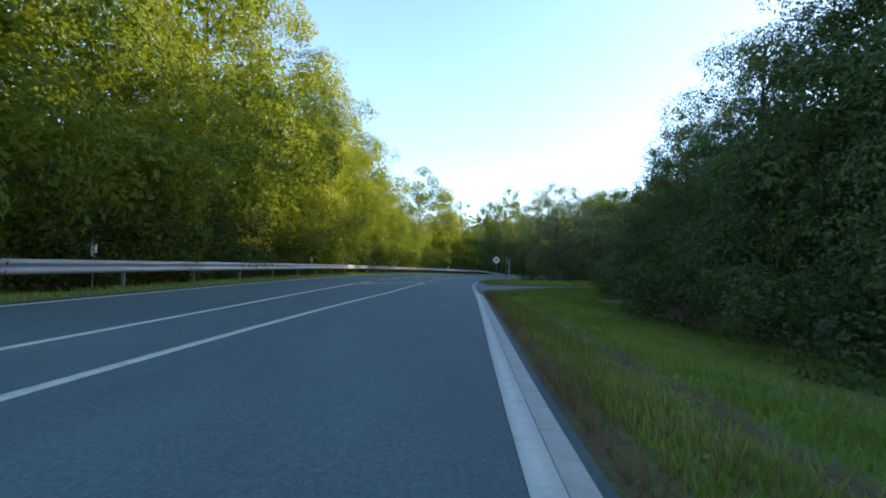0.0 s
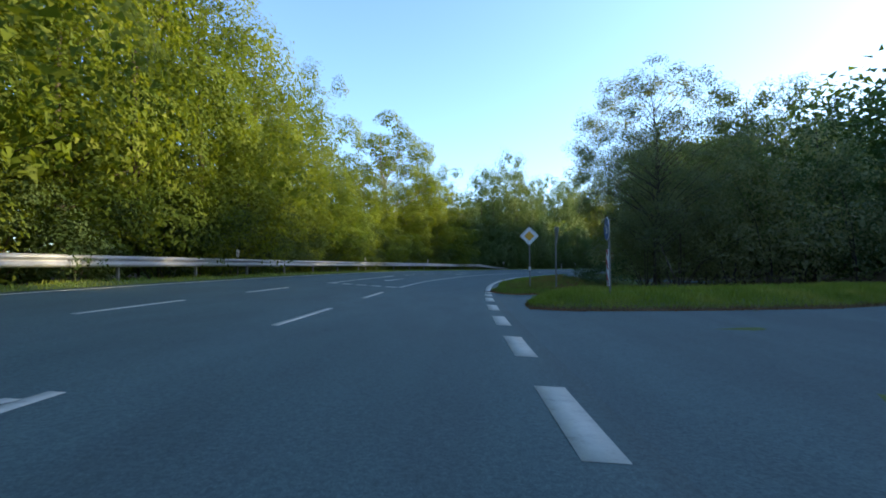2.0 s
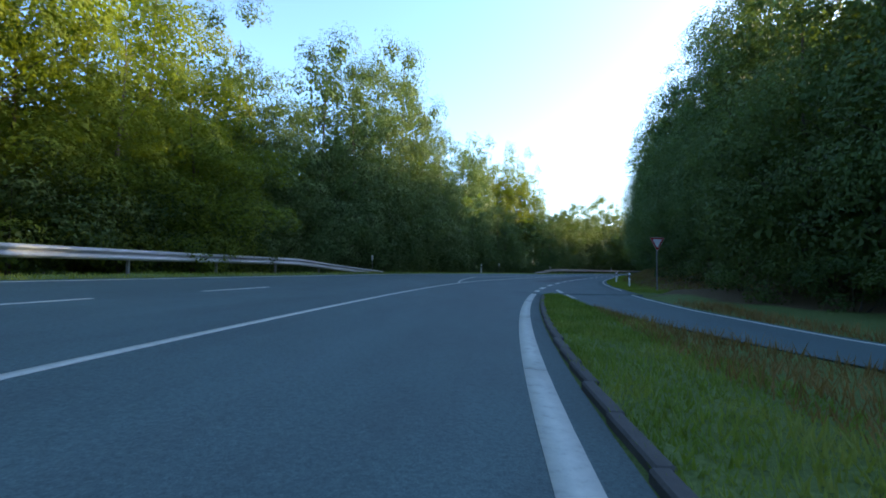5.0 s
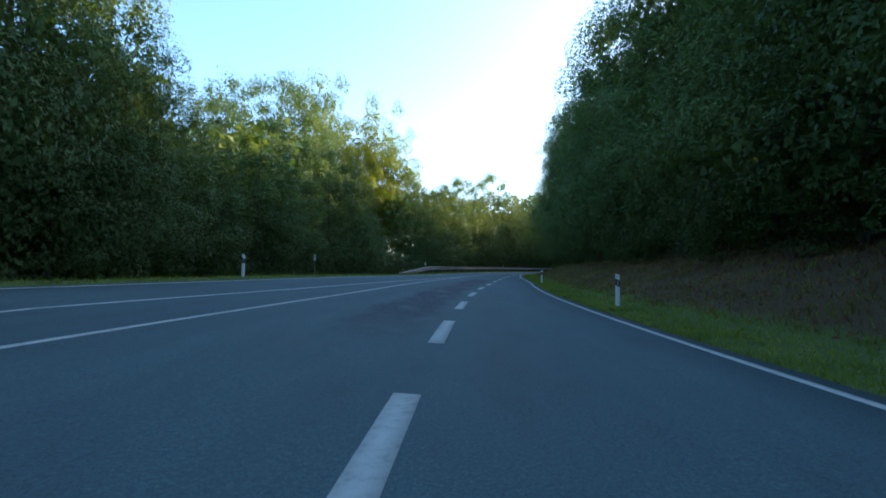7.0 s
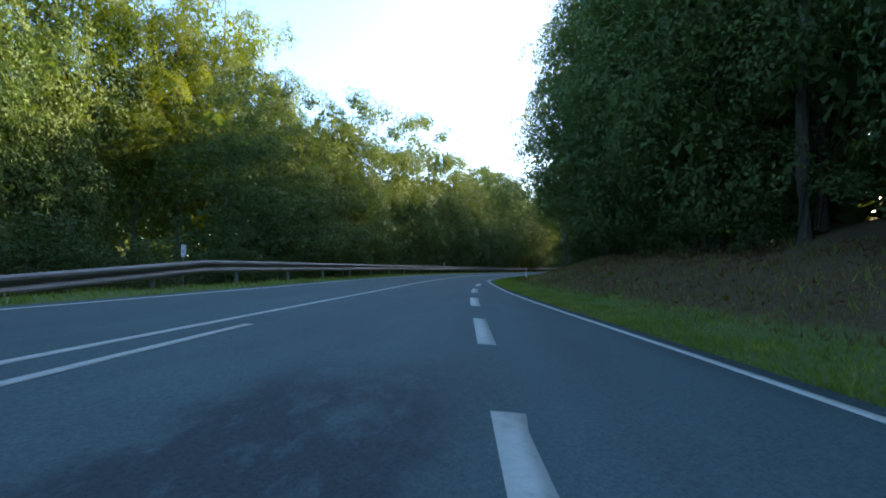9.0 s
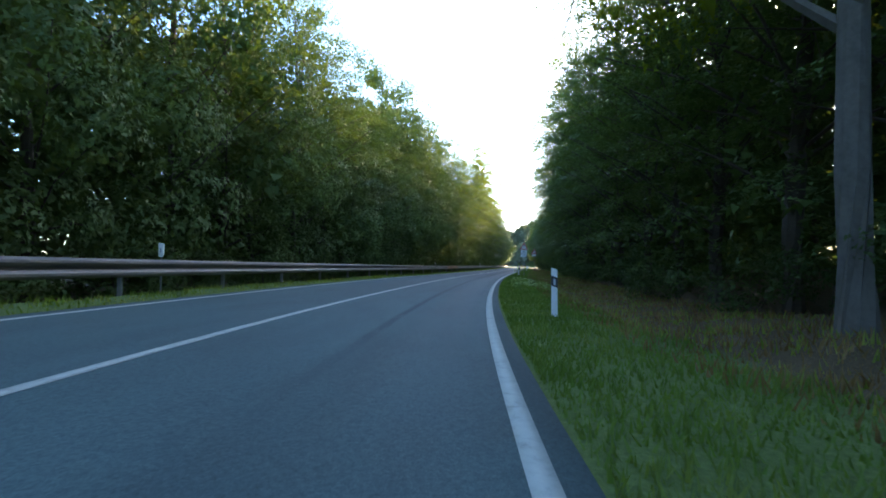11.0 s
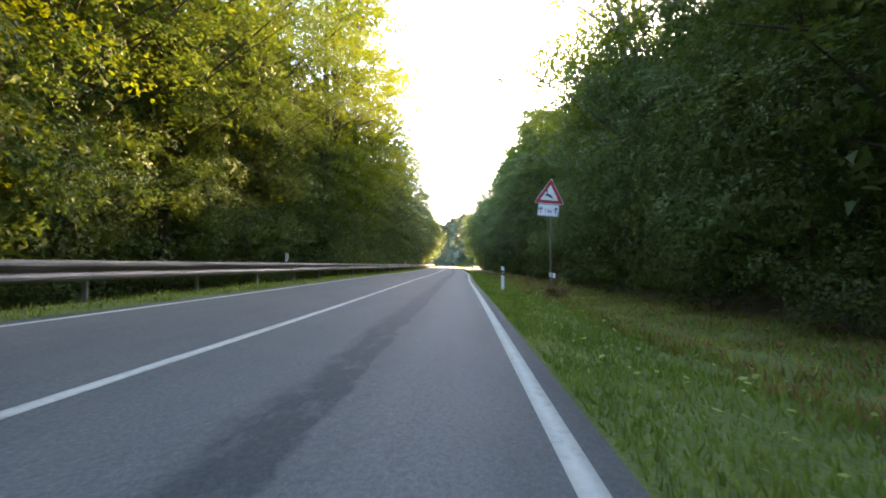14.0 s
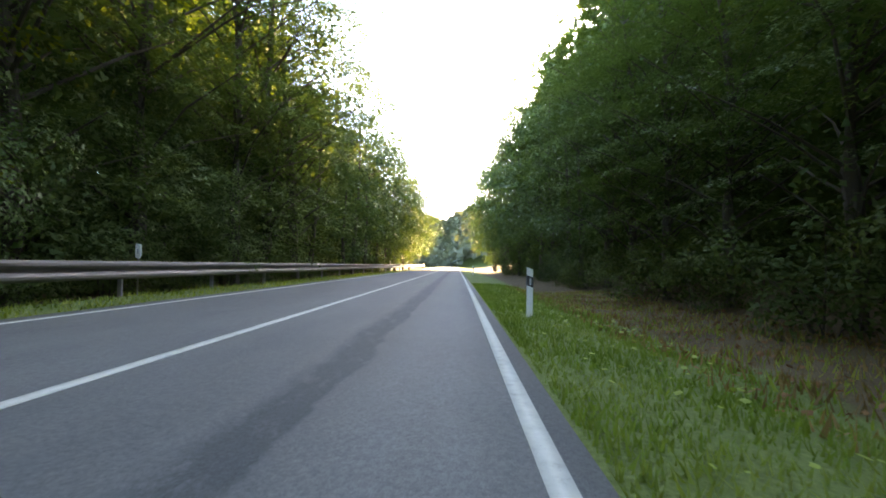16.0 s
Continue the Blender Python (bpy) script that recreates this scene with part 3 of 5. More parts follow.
def guard_rail(s0, s1, mat, label, drop_start, drop_end, tall, rusty=()):
    """Posts every four metres with beams that overlap at them; the ends dip into the ground."""
    root = new("guard_rail")
    tagged(root, label, "guard rail")
    prof = [(x * 1.1, z * tall) for x, z in beam_profile()]
    pm = box(bmesh.new(), (-.05, -.03, -.75), (.05, .03, .62), .008)
    post_me = bpy.data.meshes.new("post")
    pm.to_mesh(post_me)
    pm.free()
    post_me.materials.append(POST)

    def height(s):
        h = .62
        if drop_start:
            h = min(h, -.05 + .65 * max(0, s - s0) / 10)
        if drop_end:
            h = min(h, -.05 + .65 * max(0, s1 - s) / 10)
        return h
    n = int(round((s1 - s0) / 4))
    for k in range(n):
        a, b = s0 + (s1 - s0) * k / n, s0 + (s1 - s0) * (k + 1) / n
        verts, m = [], len(prof)
        cuts = [a, (a + b) / 2, b + .12]
        for j, s in enumerate(cuts):
            u = at(FAR, s) - 1.5 + (.004 if k % 2 else 0)
            h = heading(s)
            across = Vector((math.cos(h), math.sin(h), 0))
            base = Vector(place(s, u, height(s)))
            verts += [base + across * x + Vector((0, 0, z)) for x, z in prof]
        faces = [(j * m + i, j * m + (i + 1) % m, (j + 1) * m + (i + 1) % m, (j + 1) * m + i) for j in range(2) for i in range(m)]
        faces += [tuple(range(m))[::-1], tuple(range(2 * m, 3 * m))]
        rust = any(lo <= a <= hi for lo, hi in rusty)
        part("beam", mesh_from("beam", verts, faces, RUST if rust else mat), None, root, "rust-stained steel beam" if rust else "")
        if height(a) > .2:
            p = new("post", post_me)
            p.parent = root
            c = place(a, at(FAR, a) - 1.57, height(a) - .60)
            p.matrix_basis = Matrix.Translation(c) @ Matrix.Rotation(heading(a), 4, "Z")
    return root


guard_rail(-101, 113, ZINC, "long galvanised steel guard rail on posts beside the road", False, True, 1.12)
guard_rail(155.5, 435.5, ZINC_OLD, "weathered brown-grey steel guard rail before the wood", True, False, 1.3, ((248, 258),))


# ------------------------------------------------------------------ delineator posts
def delineator_meshes():
    body = bmesh.new()
    outline = [(-.06, 0), (.06, 0), (.06, .98), (-.06, 1.03)]
    prism(body, outline, -.045, .045)
    bmesh.ops.bevel(body, geom=[e for e in body.edges if abs(e.verts[0].co.z - e.verts[1].co.z) > .5], offset=.022, segments=2, affect="EDGES")
    band = prism(bmesh.new(), [(-.063, .66), (.063, .61), (.063, .82), (-.063, .87)], -.048, .048)
    refl = box(bmesh.new(), (-.022, -.053, .665), (.022, .053, .80), .004)
    out = []
    for bm, nm, mt in ((body, "body", WHITE), (band, "band", BLACK), (refl, "reflector", GLASS_BEAD)):
        me = bpy.data.meshes.new(nm)
        bm.to_mesh(me)
        bm.free()
        me.materials.append(mt)
        out.append(me)
    return out


def delineator():
    root = new("delineator_post")
    tagged(root, "white plastic delineator post with black band and reflector", "delineator post", "delineator posts")
    for me in delineator_meshes():
        part(me.name.split(".")[0], me, None, root)
    return root


def rail_marker():
    """The short delineator that stands behind the guard rail on a thin foot."""
    root = new("rail_delineator")
    tagged(root, "short white delineator on a thin stem behind the guard rail", "delineator post", "delineators behind the guard rail")
    part("stem", tube(bmesh.new(), [(0, 0, 0), (0, 0, .92)], [.022, .02], 6), POST, root)
    part("head", prism(bmesh.new(), [(-.055, .90), (.02, .88), (.06, .96), (.06, 1.22), (-.06, 1.25), (-.06, .97)], -.03, .03), WHITE, root)
    part("reflector", box(bmesh.new(), (-.02, -.035, 1.0), (.02, .035, 1.12), .003), GLASS_BEAD, root)
    return root


def stand(ob, s, u, turn=0.0, lean=0.0, scale=1.0, soil_level=True, sink=0.0):
    p = soil(s, u) if soil_level else place(s, u)
    m = Matrix.Translation((p[0], p[1], p[2] - sink)) @ Matrix.Rotation(heading(s) + turn, 4, "Z") @ Matrix.Rotation(lean, 4, "Y") @ Matrix.Diagonal((scale, scale, scale, 1))
    return m


post = delineator()
spots = [(128.8, 6.85, 0), (151.6, 5.6, .02), (203.6, 1.0, .0), (243.2, 1.02, .07), (290.8, 2.0, -.02), (334.8, 2.45, 0), (378, 2.7, 0), (133.2, -7.85, .03), (116.0, 7.4, 0)]
for k, (s, u, lean) in enumerate(spots):
    m = stand(post, s, u, .1 if k % 2 else -.05, lean, 1.0, True, .02)
    if k == 0:
        post.matrix_basis = m
    else:
        copy_thing(post, m)
mark = rail_marker()
for k, s in enumerate([12.9, 33.0, 53.0, 71.2, 86.7, 112.0, 140.9, 164.9, 205, 245.8, 291.0, 336.3, 380]):
    m = stand(mark, s, at(FAR, s) - 1.72, 0, 0, 1.0, False)
    if k == 0:
        mark.matrix_basis = m
    else:
        copy_thing(mark, m)


# ------------------------------------------------------------------ signs
def rounded(outline, r, n=3):
    """The outline with its corners rounded."""
    out = []
    for k, p in enumerate(outline):
        p, a, b = Vector(p), Vector(outline[k - 1]), Vector(outline[(k + 1) % len(outline)])
        p0, p1 = p + (a - p).normalized() * r, p + (b - p).normalized() * r
        for j in range(n + 1):
            f = j / n
            out.append(tuple(p0 * (1 - f) ** 2 + p * 2 * f * (1 - f) + p1 * f * f))
    return out


def plate(root, name, outline, z, y, thick, mat, label="", corner=.04):
    return part(name, prism(bmesh.new(), [(x, h + z) for x, h in rounded(outline, corner)], y - thick, y), mat, root, label)


def rect(w, h):
    return [(-w / 2, -h / 2), (w / 2, -h / 2), (w / 2, h / 2), (-w / 2, h / 2)]


def lettering(root, text, x, z, y, size, narrow=1.0):
    name = "lettering"
    cu = bpy.data.curves.new(name, "FONT")
    cu.body, cu.size, cu.align_x, cu.align_y, cu.extrude, cu.offset = text, size, "CENTER", "CENTER", .001, .0015
    tmp = bpy.data.objects.new(name, cu)
    me = bpy.data.meshes.new_from_object(tmp)
    bpy.data.objects.remove(tmp)
    bpy.data.curves.remove(cu)
    me.materials.append(BLACK)
    me.transform(Matrix.Translation((x, y, z)) @ Matrix.Rotation(radians(90), 4, "X") @ Matrix.Diagonal((narrow, 1, 1, 1)))
    ob = new(name, me)
    ob.parent = root
    return ob


def up_arrow(root, x, z, y, h):
    o = [(-.012, -h / 2), (.012, -h / 2), (.012, h * .2), (.055, h * .02), (.055, h * .16), (0, h / 2), (-.055, h * .16), (-.055, h * .02), (-.012, h * .2)]
    part("arrow", prism(bmesh.new(), [(a + x, b + z) for a, b in o], y - .002, y), BLACK, root)


def bordered(root, name, w, h, z, y):
    """A white plate with a black border line."""
    p = plate(root, name, rect(w, h), z, y, .012, SIGN_WHITE, "white plate with black border", .03)
    for lo, hi in (((-w / 2 + .012, h / 2 - .022), (w / 2 - .012, h / 2 - .012)), ((-w / 2 + .012, -h / 2 + .012), (w / 2 - .012, -h / 2 + .022)), ((-w / 2 + .012, -h / 2 + .022), (-w / 2 + .022, h / 2 - .022)), ((w / 2 - .022, -h / 2 + .022), (w / 2 - .012, h / 2 - .022))):
        part("border", box(bmesh.new(), (lo[0], y - .0145, z + lo[1]), (hi[0], y - .0125, z + hi[1])), BLACK, p)
    return p


def triangle(side):
    h = side * math.sqrt(3) / 2
    return [(-side / 2, -h / 3), (side / 2, -h / 3), (0, 2 * h / 3)]


def warning_sign(label, top, plates, symbol, post_mat, crooked):
    """A red-rimmed triangle with plates below, on a post; it faces -y."""
    root = new("warning_sign")
    tagged(root, label, "traffic sign", "warning signs")
    part("post", tube(bmesh.new(), [(0, .04, -.5), (0, .04, top - .1)], [.03, .03], 10), post_mat, root)
    zc = top - .54
    plate(root, "rim", triangle(.885), zc, 0, .012, SIGN_WHITE, "", .045)
    red = plate(root, "red_border", triangle(.85), zc, -.0125, .003, RED, "red triangular border", .04)
    plate(red, "field", triangle(.53), zc, -.016, .003, SIGN_WHITE, "", .03)
    part("symbol", symbol(zc), BLACK, red)
    part("back_plate", prism(bmesh.new(), [(x * .97, h * .97 + zc) for x, h in triangle(.85)], .001, .008), SIGN_BACK, root)
    z = top - .81
    for kind, hgt in plates:
        z -= hgt / 2
        p = bordered(root, "plate", .61, hgt, z, 0)
        kind(p, z)
        z -= hgt / 2 + .012
    tilt = Matrix.Translation((0, 0, zc)) @ Matrix.Rotation(crooked, 4, "Y") @ Matrix.Translation((0, 0, -zc))
    for ob in root.children:
        if not ob.name.startswith("post"):
            ob.matrix_basis = tilt
    return root


def exclamation(zc):
    bm = prism(bmesh.new(), [(-.028, zc - .02), (.028, zc - .02), (.042, zc + .25), (-.042, zc + .25)], -.0215, -.0195)
    return prism(bm, [(.036 * math.cos(a), zc - .085 + .036 * math.sin(a)) for a in np.linspace(0, 2 * math.pi, 12, endpoint=False)], -.0215, -.0195)


def leaping_shape(zc):
    o = [(-.135, .155), (-.085, .185), (-.10, .235), (-.06, .19), (-.045, .235), (-.05, .165), (-.065, .14), (-.04, .075), (.06, .035), (.10, .0), (.135, -.06), (.19, -.105), (.165, -.11), (.10, -.055), (.05, -.045), (-.03, -.005), (-.085, .015), (-.125, -.005), (-.13, .01), (-.085, .04), (-.12, .04), (-.12, .055), (-.08, .06), (-.085, .135)]
    return prism(bmesh.new(), [((x - .02) * .92, zc + (z - .035) * .92) for x, z in o], -.0215, -.0195)


def words_plate(p, z):
    lettering(p, "Straßen-", 0, z + .065, -.0128, .135, .92)
    lettering(p, "schäden", 0, z - .065, -.0128, .135, .92)


def distance_plate(text):
    def draw(p, z):
        up_arrow(p, -.22, z, -.0126, .2)
        up_arrow(p, .22, z, -.0126, .2)
        lettering(p, text, 0, z - .03, -.0128, .17, .62)
    return draw


sign = warning_sign("red-rimmed warning triangle with exclamation mark above two plates", 3.50, [(words_plate, .34), (distance_plate("1,6 km"), .36)], exclamation, POST, .055)
sign.matrix_basis = stand(sign, 243.3, 1.58, -.12)
sign = warning_sign("red-rimmed warning triangle with leaping animal shape above a distance plate", 3.61, [(distance_plate("1 km"), .36)], leaping_shape, WOOD, .11)
part("small_plate", box(bmesh.new(), (-.045, -.012, .62), (.045, .0, .76), .004), ZINC, sign, "small pale plate low on the post")
part("small_plate", box(bmesh.new(), (.06, -.012, .60), (.14, .0, .74), .004), SIGN_WHITE, sign, "small pale plate low on the post")
sign.matrix_basis = stand(sign, 288.1, 3.5, -.2, -.015, 1.25)


def priority_sign():
    root = new("priority_sign")
    tagged(root, "yellow diamond priority sign with white rim on a steel post", "traffic sign")
    d = .47
    o = [(0, -d), (d, 0), (0, d), (-d, 0)]
    part("post", tube(bmesh.new(), [(0, .04, -.5), (0, .04, 3.0)], [.032, .03], 10), POST, root)
    plate(root, "rim", o, 2.62, 0, .012, SIGN_WHITE, "", .07)
    plate(root, "edge_line", [(x * .95, z * .95) for x, z in o], 2.62, -.0125, .002, BLACK, "", .06)
    plate(root, "white_field", [(x * .91, z * .91) for x, z in o], 2.62, -.015, .002, SIGN_WHITE, "", .06)
    plate(root, "yellow_field", [(x * .52, z * .52) for x, z in o], 2.62, -.0175, .002, YELLOW, "yellow inner diamond", .02)
    part("small_plate", box(bmesh.new(), (-.06, -.012, .95), (.06, .0, 1.13), .004), SIGN_WHITE, root, "small pale plate low on the post")
    return root


sign = priority_sign()
sign.matrix_basis = stand(sign, 55.3, 2.9, -.05)


def yield_sign(label):
    root = new("give_way_sign")
    tagged(root, label, "traffic sign", "give-way signs")
    t = [(x, -z) for x, z in triangle(.90)][::-1]
    part("post", tube(bmesh.new(), [(0, .04, -.5), (0, .04, 3.05)], [.035, .033], 10), POST, root)
    plate(root, "rim", t, 2.72, 0, .012, SIGN_WHITE, "", .05)
    red = plate(root, "red_border", [(x * .95, z * .95) for x, z in t], 2.72, -.0125, .003, RED, "red border", .05)
    plate(red, "field", [(x * .62, z * .62) for x, z in t], 2.72, -.016, .003, SIGN_WHITE, "", .03)
    part("back_plate", prism(bmesh.new(), [(x * .98, z * .98 + 2.72) for x, z in t], .001, .008), SIGN_BACK, root)
    return root


sign = yield_sign("give-way triangle seen from its grey aluminium back")
sign.matrix_basis = stand(sign, 54.4, 4.1, radians(98), -.02)
other = copy_thing(sign, stand(sign, 108.6, 8.1, .35))
tagged(other, "white give-way triangle with red border beside the slip road")


def keep_right_sign():
    root = new("keep_right_sign")
    tagged(root, "round blue traffic island sign above a striped red and white panel", "traffic sign")
    c = [(.325 * math.cos(a), .325 * math.sin(a)) for a in np.linspace(0, 2 * math.pi, 32, endpoint=False)]
    part("post", tube(bmesh.new(), [(0, .05, -.5), (0, .05, 1.92)], [.03, .03], 10), POST, root)
    part("rim", prism(bmesh.new(), [(x, z + 1.64) for x, z in c], -.012, 0), SIGN_WHITE, root)
    disc = part("disc", prism(bmesh.new(), [(x * .955, z * .955 + 1.64) for x, z in c], -.016, -.0125), BLUE, root, "blue disc")
    a = [(-.16, .12), (-.12, .16), (.075, -.03), (.075, .07), (.13, .07), (.13, -.14), (-.08, -.14), (-.08, -.085), (.025, -.085)]
    part("arrow", prism(bmesh.new(), [(x, z + 1.64) for x, z in a], -.019, -.0165), SIGN_WHITE, disc)
    panel = part("panel", box(bmesh.new(), (-.125, -.012, .05), (.125, .012, 1.07), .006), SIGN_WHITE, root, "red and white striped panel")
    for k in range(3):
        z = .05 + .42 * k
        o = [(-.122, z + .20), (.122, z - .03 if k else z), (.122, z + .17), (-.122, z + .40)]
        if k == 2:
            o = [(-.122, .05 + 1.0), (.122, .05 + .80), (.122, .05 + 1.01), (-.121, .05 + 1.01)]
        part("stripe", prism(bmesh.new(), o, -.0155, -.0125), RED, panel)
    return root


# ------------------------------------------------------------------ junction islands, kerb, gutter
ISLAND = np.array([tuple(p) for p in rounded([(46.6, 2.15), (44.6, 2.1), (43.9, 3.3), (44.0, 6.5), (44.6, 10), (47, 15), (50, 19), (52.5, 18.0), (50.3, 12), (49.0, 8), (48.3, 5), (47.6, 2.9)], .55, 4)])
ISLAND_RISE = ([0, .04, .12, .3, .6, .85, 1], [-.08, .04, .12, .24, .34, .38, .38])


def on_island(q, f):
    """World places on the mound: q lies on its rim, f is the way in towards its ridge."""
    t = np.clip((q[:, 1] - 3) / 10, 0, 1)[:, None]
    ridge = np.array((46.0, 4.4)) * (1 - t) + np.array((48.0, 11.5)) * t
    w = q * (1 - f[:, None]) + ridge * f[:, None]
    return place(w[:, 0], w[:, 1], np.interp(f, *ISLAND_RISE))


def island():
    """The small grass mound between the two mouths of the side road."""
    n, faces, steps = len(ISLAND), [], (0, .04, .12, .3, .6, .85)
    v = np.concatenate([on_island(ISLAND, np.full(n, f)) for f in steps])
    for r in range(len(steps) - 1):
        faces += [(r * n + k, r * n + (k + 1) % n, (r + 1) * n + (k + 1) % n, (r + 1) * n + k) for k in range(n)]
    faces.append(tuple((len(steps) - 1) * n + k for k in range(n)))
    me = mesh_from("grass_island", v, faces, GROUND, True)
    a = me.attributes.new("litter", "FLOAT", "POINT")
    a.data.foreach_set("value", np.repeat([.85, .75, .4, 0, 0, 0], n).astype(np.float32))
    structure(new("grass_island", me), "small raised grass island in the junction", "ground")


island()
sign = keep_right_sign()
p = place(45.3, 4.4, .52)
sign.matrix_basis = Matrix.Translation(p) @ Matrix.Rotation(heading(45) - 1.62, 4, "Z")


APRON = np.array([tuple(p) for p in rounded([(53.0, .95), (52.0, 1.25), (51.4, 1.55), (51.1, 2.0), (51.15, 2.6), (51.5, 3.5), (52.2, 6), (53.5, 8.8), (55.2, 8.8), (54.4, 4), (54.0, 1.6)], .2, 3)])
APRON_RISE = ([0, .08, .3, 1], [-.07, .015, .035, .045])


def on_apron(q, f):
    """World places on the low soil bank: q lies on its rim, f is the way in towards its middle."""
    mid = np.stack([np.interp(q[:, 1], [1.8, 4, 8], [52.9, 53.2, 54.2]), np.clip(q[:, 1], 1.8, 8)], -1)
    w = q * (1 - f[:, None]) + mid * f[:, None]
    return place(w[:, 0], w[:, 1], np.interp(f, *APRON_RISE) + .02 * np.sin(w[:, 0] * 9) * np.sin(w[:, 1] * 7) * f)


def apron():
    """The soil that has crept over the asphalt at the corner of the side road."""
    n, faces, steps = len(APRON), [], (0, .08, .3, .6, .96)
    v = np.concatenate([on_apron(APRON, np.full(n, f)) for f in steps])
    for r in range(len(steps) - 1):
        faces += [(r * n + k, r * n + (k + 1) % n, (r + 1) * n + (k + 1) % n, (r + 1) * n + k) for k in range(n)]
    faces.append(tuple((len(steps) - 1) * n + k for k in range(n)))
    me = mesh_from("ground_corner", v, faces, GROUND, True)
    a = me.attributes.new("litter", "FLOAT", "POINT")
    a.data.foreach_set("value", np.repeat([.9, .8, .55, .3, .2], n).astype(np.float32))
    structure(new("ground_corner", me), "worn grassy corner with fallen leaves at the side road", "ground")


apron()


def grate():
    root = new("drain_grate")
    tagged(root, "black iron drain grate set in the road's edge", "drain")
    part("frame", box(bmesh.new(), (-.23, -.25, -.02), (.23, .25, .006), .004), IRON, root)
    for k in range(9):
        part("bar", box(bmesh.new(), (-.2, -.22 + k * .05, .006), (.2, -.195 + k * .05, .018)), IRON, root)
    root.matrix_basis = Matrix.Translation(place(52.55, at(EDGE, 52.55) + .25, .006)) @ Matrix.Rotation(heading(52.5), 4, "Z")


grate()


def fallen_leaves(name, label, rim, spread, count, seed):
    """A drift of small curled leaves along a rim of (s, u) points."""
    rng = np.random.default_rng(seed)
    rim = np.array(rim, float)
    f = rng.uniform(0, len(rim) - 1, count)
    k = f.astype(int)
    q = rim[k] + (rim[k + 1] - rim[k]) * (f - k)[:, None]
    clump = .45 + .55 * np.abs(np.sin(f * 5.3) * np.sin(f * 2.1 + 1))
    q = q + rng.normal(0, 1, (count, 2)) * (spread * clump)[:, None]
    s, u = q[:, 0], q[:, 1]
    p = soil(s, u)
    p[:, 2] = np.maximum(p[:, 2], place(s, u, .012)[:, 2]) + rng.uniform(.0, .03, count) * clump
    a = rng.normal(size=(count, 3)) * (1, 1, .5)
    b = rng.normal(size=(count, 3)) * (1, 1, .7)
    size = rng.uniform(.5, 1.3, count)[:, None]
    a *= .024 * size / np.linalg.norm(a, axis=1)[:, None]
    b *= .013 * size / np.linalg.norm(b, axis=1)[:, None]
    v = np.stack([p - a, p + b, p + a, p - b], 1).reshape(-1, 3)
    f = np.arange(4 * count).reshape(-1, 4)
    tagged(new(name, quick_mesh(name, v, f, DEAD)), label, "fallen leaves", kind="stuff")


fallen_leaves("fallen_leaves", "drift of brown fallen leaves at the corner of the side road", [(52.1, 1.35), (51.5, 1.75), (51.4, 2.2), (51.5, 2.7), (51.8, 3.6), (52.5, 6), (53.6, 8.4)], .2, 5200, 5)
fallen_leaves("fallen_leaves", "brown leaf litter along the rim of the small island", [(44.5, 2.2), (43.95, 3.4), (44.0, 6.5), (44.6, 10)], .14, 2600, 6)


def strewn_leaves(name, label, s0, s1, o0, o1, count, seed):
    """Brown leaves strewn over the soil before the wood."""
    rng = np.random.default_rng(seed)
    s = rng.uniform(s0, s1, count)
    p = soil(s, right_limit(s) + o0 + (o1 - o0) * rng.uniform(0, 1, count) ** .8)
    p[:, 2] += rng.uniform(.01, .07, count)
    a = rng.normal(size=(count, 3)) * (1, 1, .35)
    b = rng.normal(size=(count, 3)) * (1, 1, .6)
    a *= .06 / np.linalg.norm(a, axis=1)[:, None]
    b *= .04 / np.linalg.norm(b, axis=1)[:, None]
    v = np.stack([p - a, p + b, p + a, p - b], 1).reshape(-1, 3)
    tagged(new(name, quick_mesh(name, v, np.arange(4 * count).reshape(-1, 4), DEAD)), label, "fallen leaves", kind="stuff")


strewn_leaves("fallen_leaves", "brown leaves strewn before the wood", 205, 345, 1.9, 7.0, 9000, 15)
strewn_leaves("fallen_leaves", "brown leaves strewn on the slope under the trees", 106, 190, 1.6, 6.5, 5000, 16)


def leaning_pole():
    root = new("leaning_pole")
    tagged(root, "old pale wooden pole leaning in the bushes", "pole")
    part("shaft", tube(bmesh.new(), [(0, 0, -.3), (-.02, 0, 1.1), (.03, 0, 2.3)], [.045, .04, .035], 8), WOOD, root)
    part("cap", tube(bmesh.new(), [(.03, 0, 2.3), (.035, 0, 2.42)], [.045, .04], 8), IRON, root)
    root.matrix_basis = stand(root, 56.6, 10.2, .1, -.42)


leaning_pole()

# ------------------------------------------------------------------ trees
def leaf_faces(p, nrm, size, rng, broad=.36):
    """One pointed leaf at each place p, facing along nrm: corners and faces."""
    n = len(p)
    nrm = nrm / (np.linalg.norm(nrm, axis=1)[:, None] + 1e-6)
    a = np.cross(nrm, rng.normal(size=(n, 3)))
    a /= np.linalg.norm(a, axis=1)[:, None] + 1e-6
    b = np.cross(nrm, a)
    L = size * rng.uniform(.65, 1.35, n)[:, None]
    v = np.stack([p - a * L * .45 + b * L * broad, p - a * L * .45 - b * L * broad, p + a * L * .65], 1)
    return v.reshape(-1, 3), np.arange(3 * n).reshape(-1, 3)


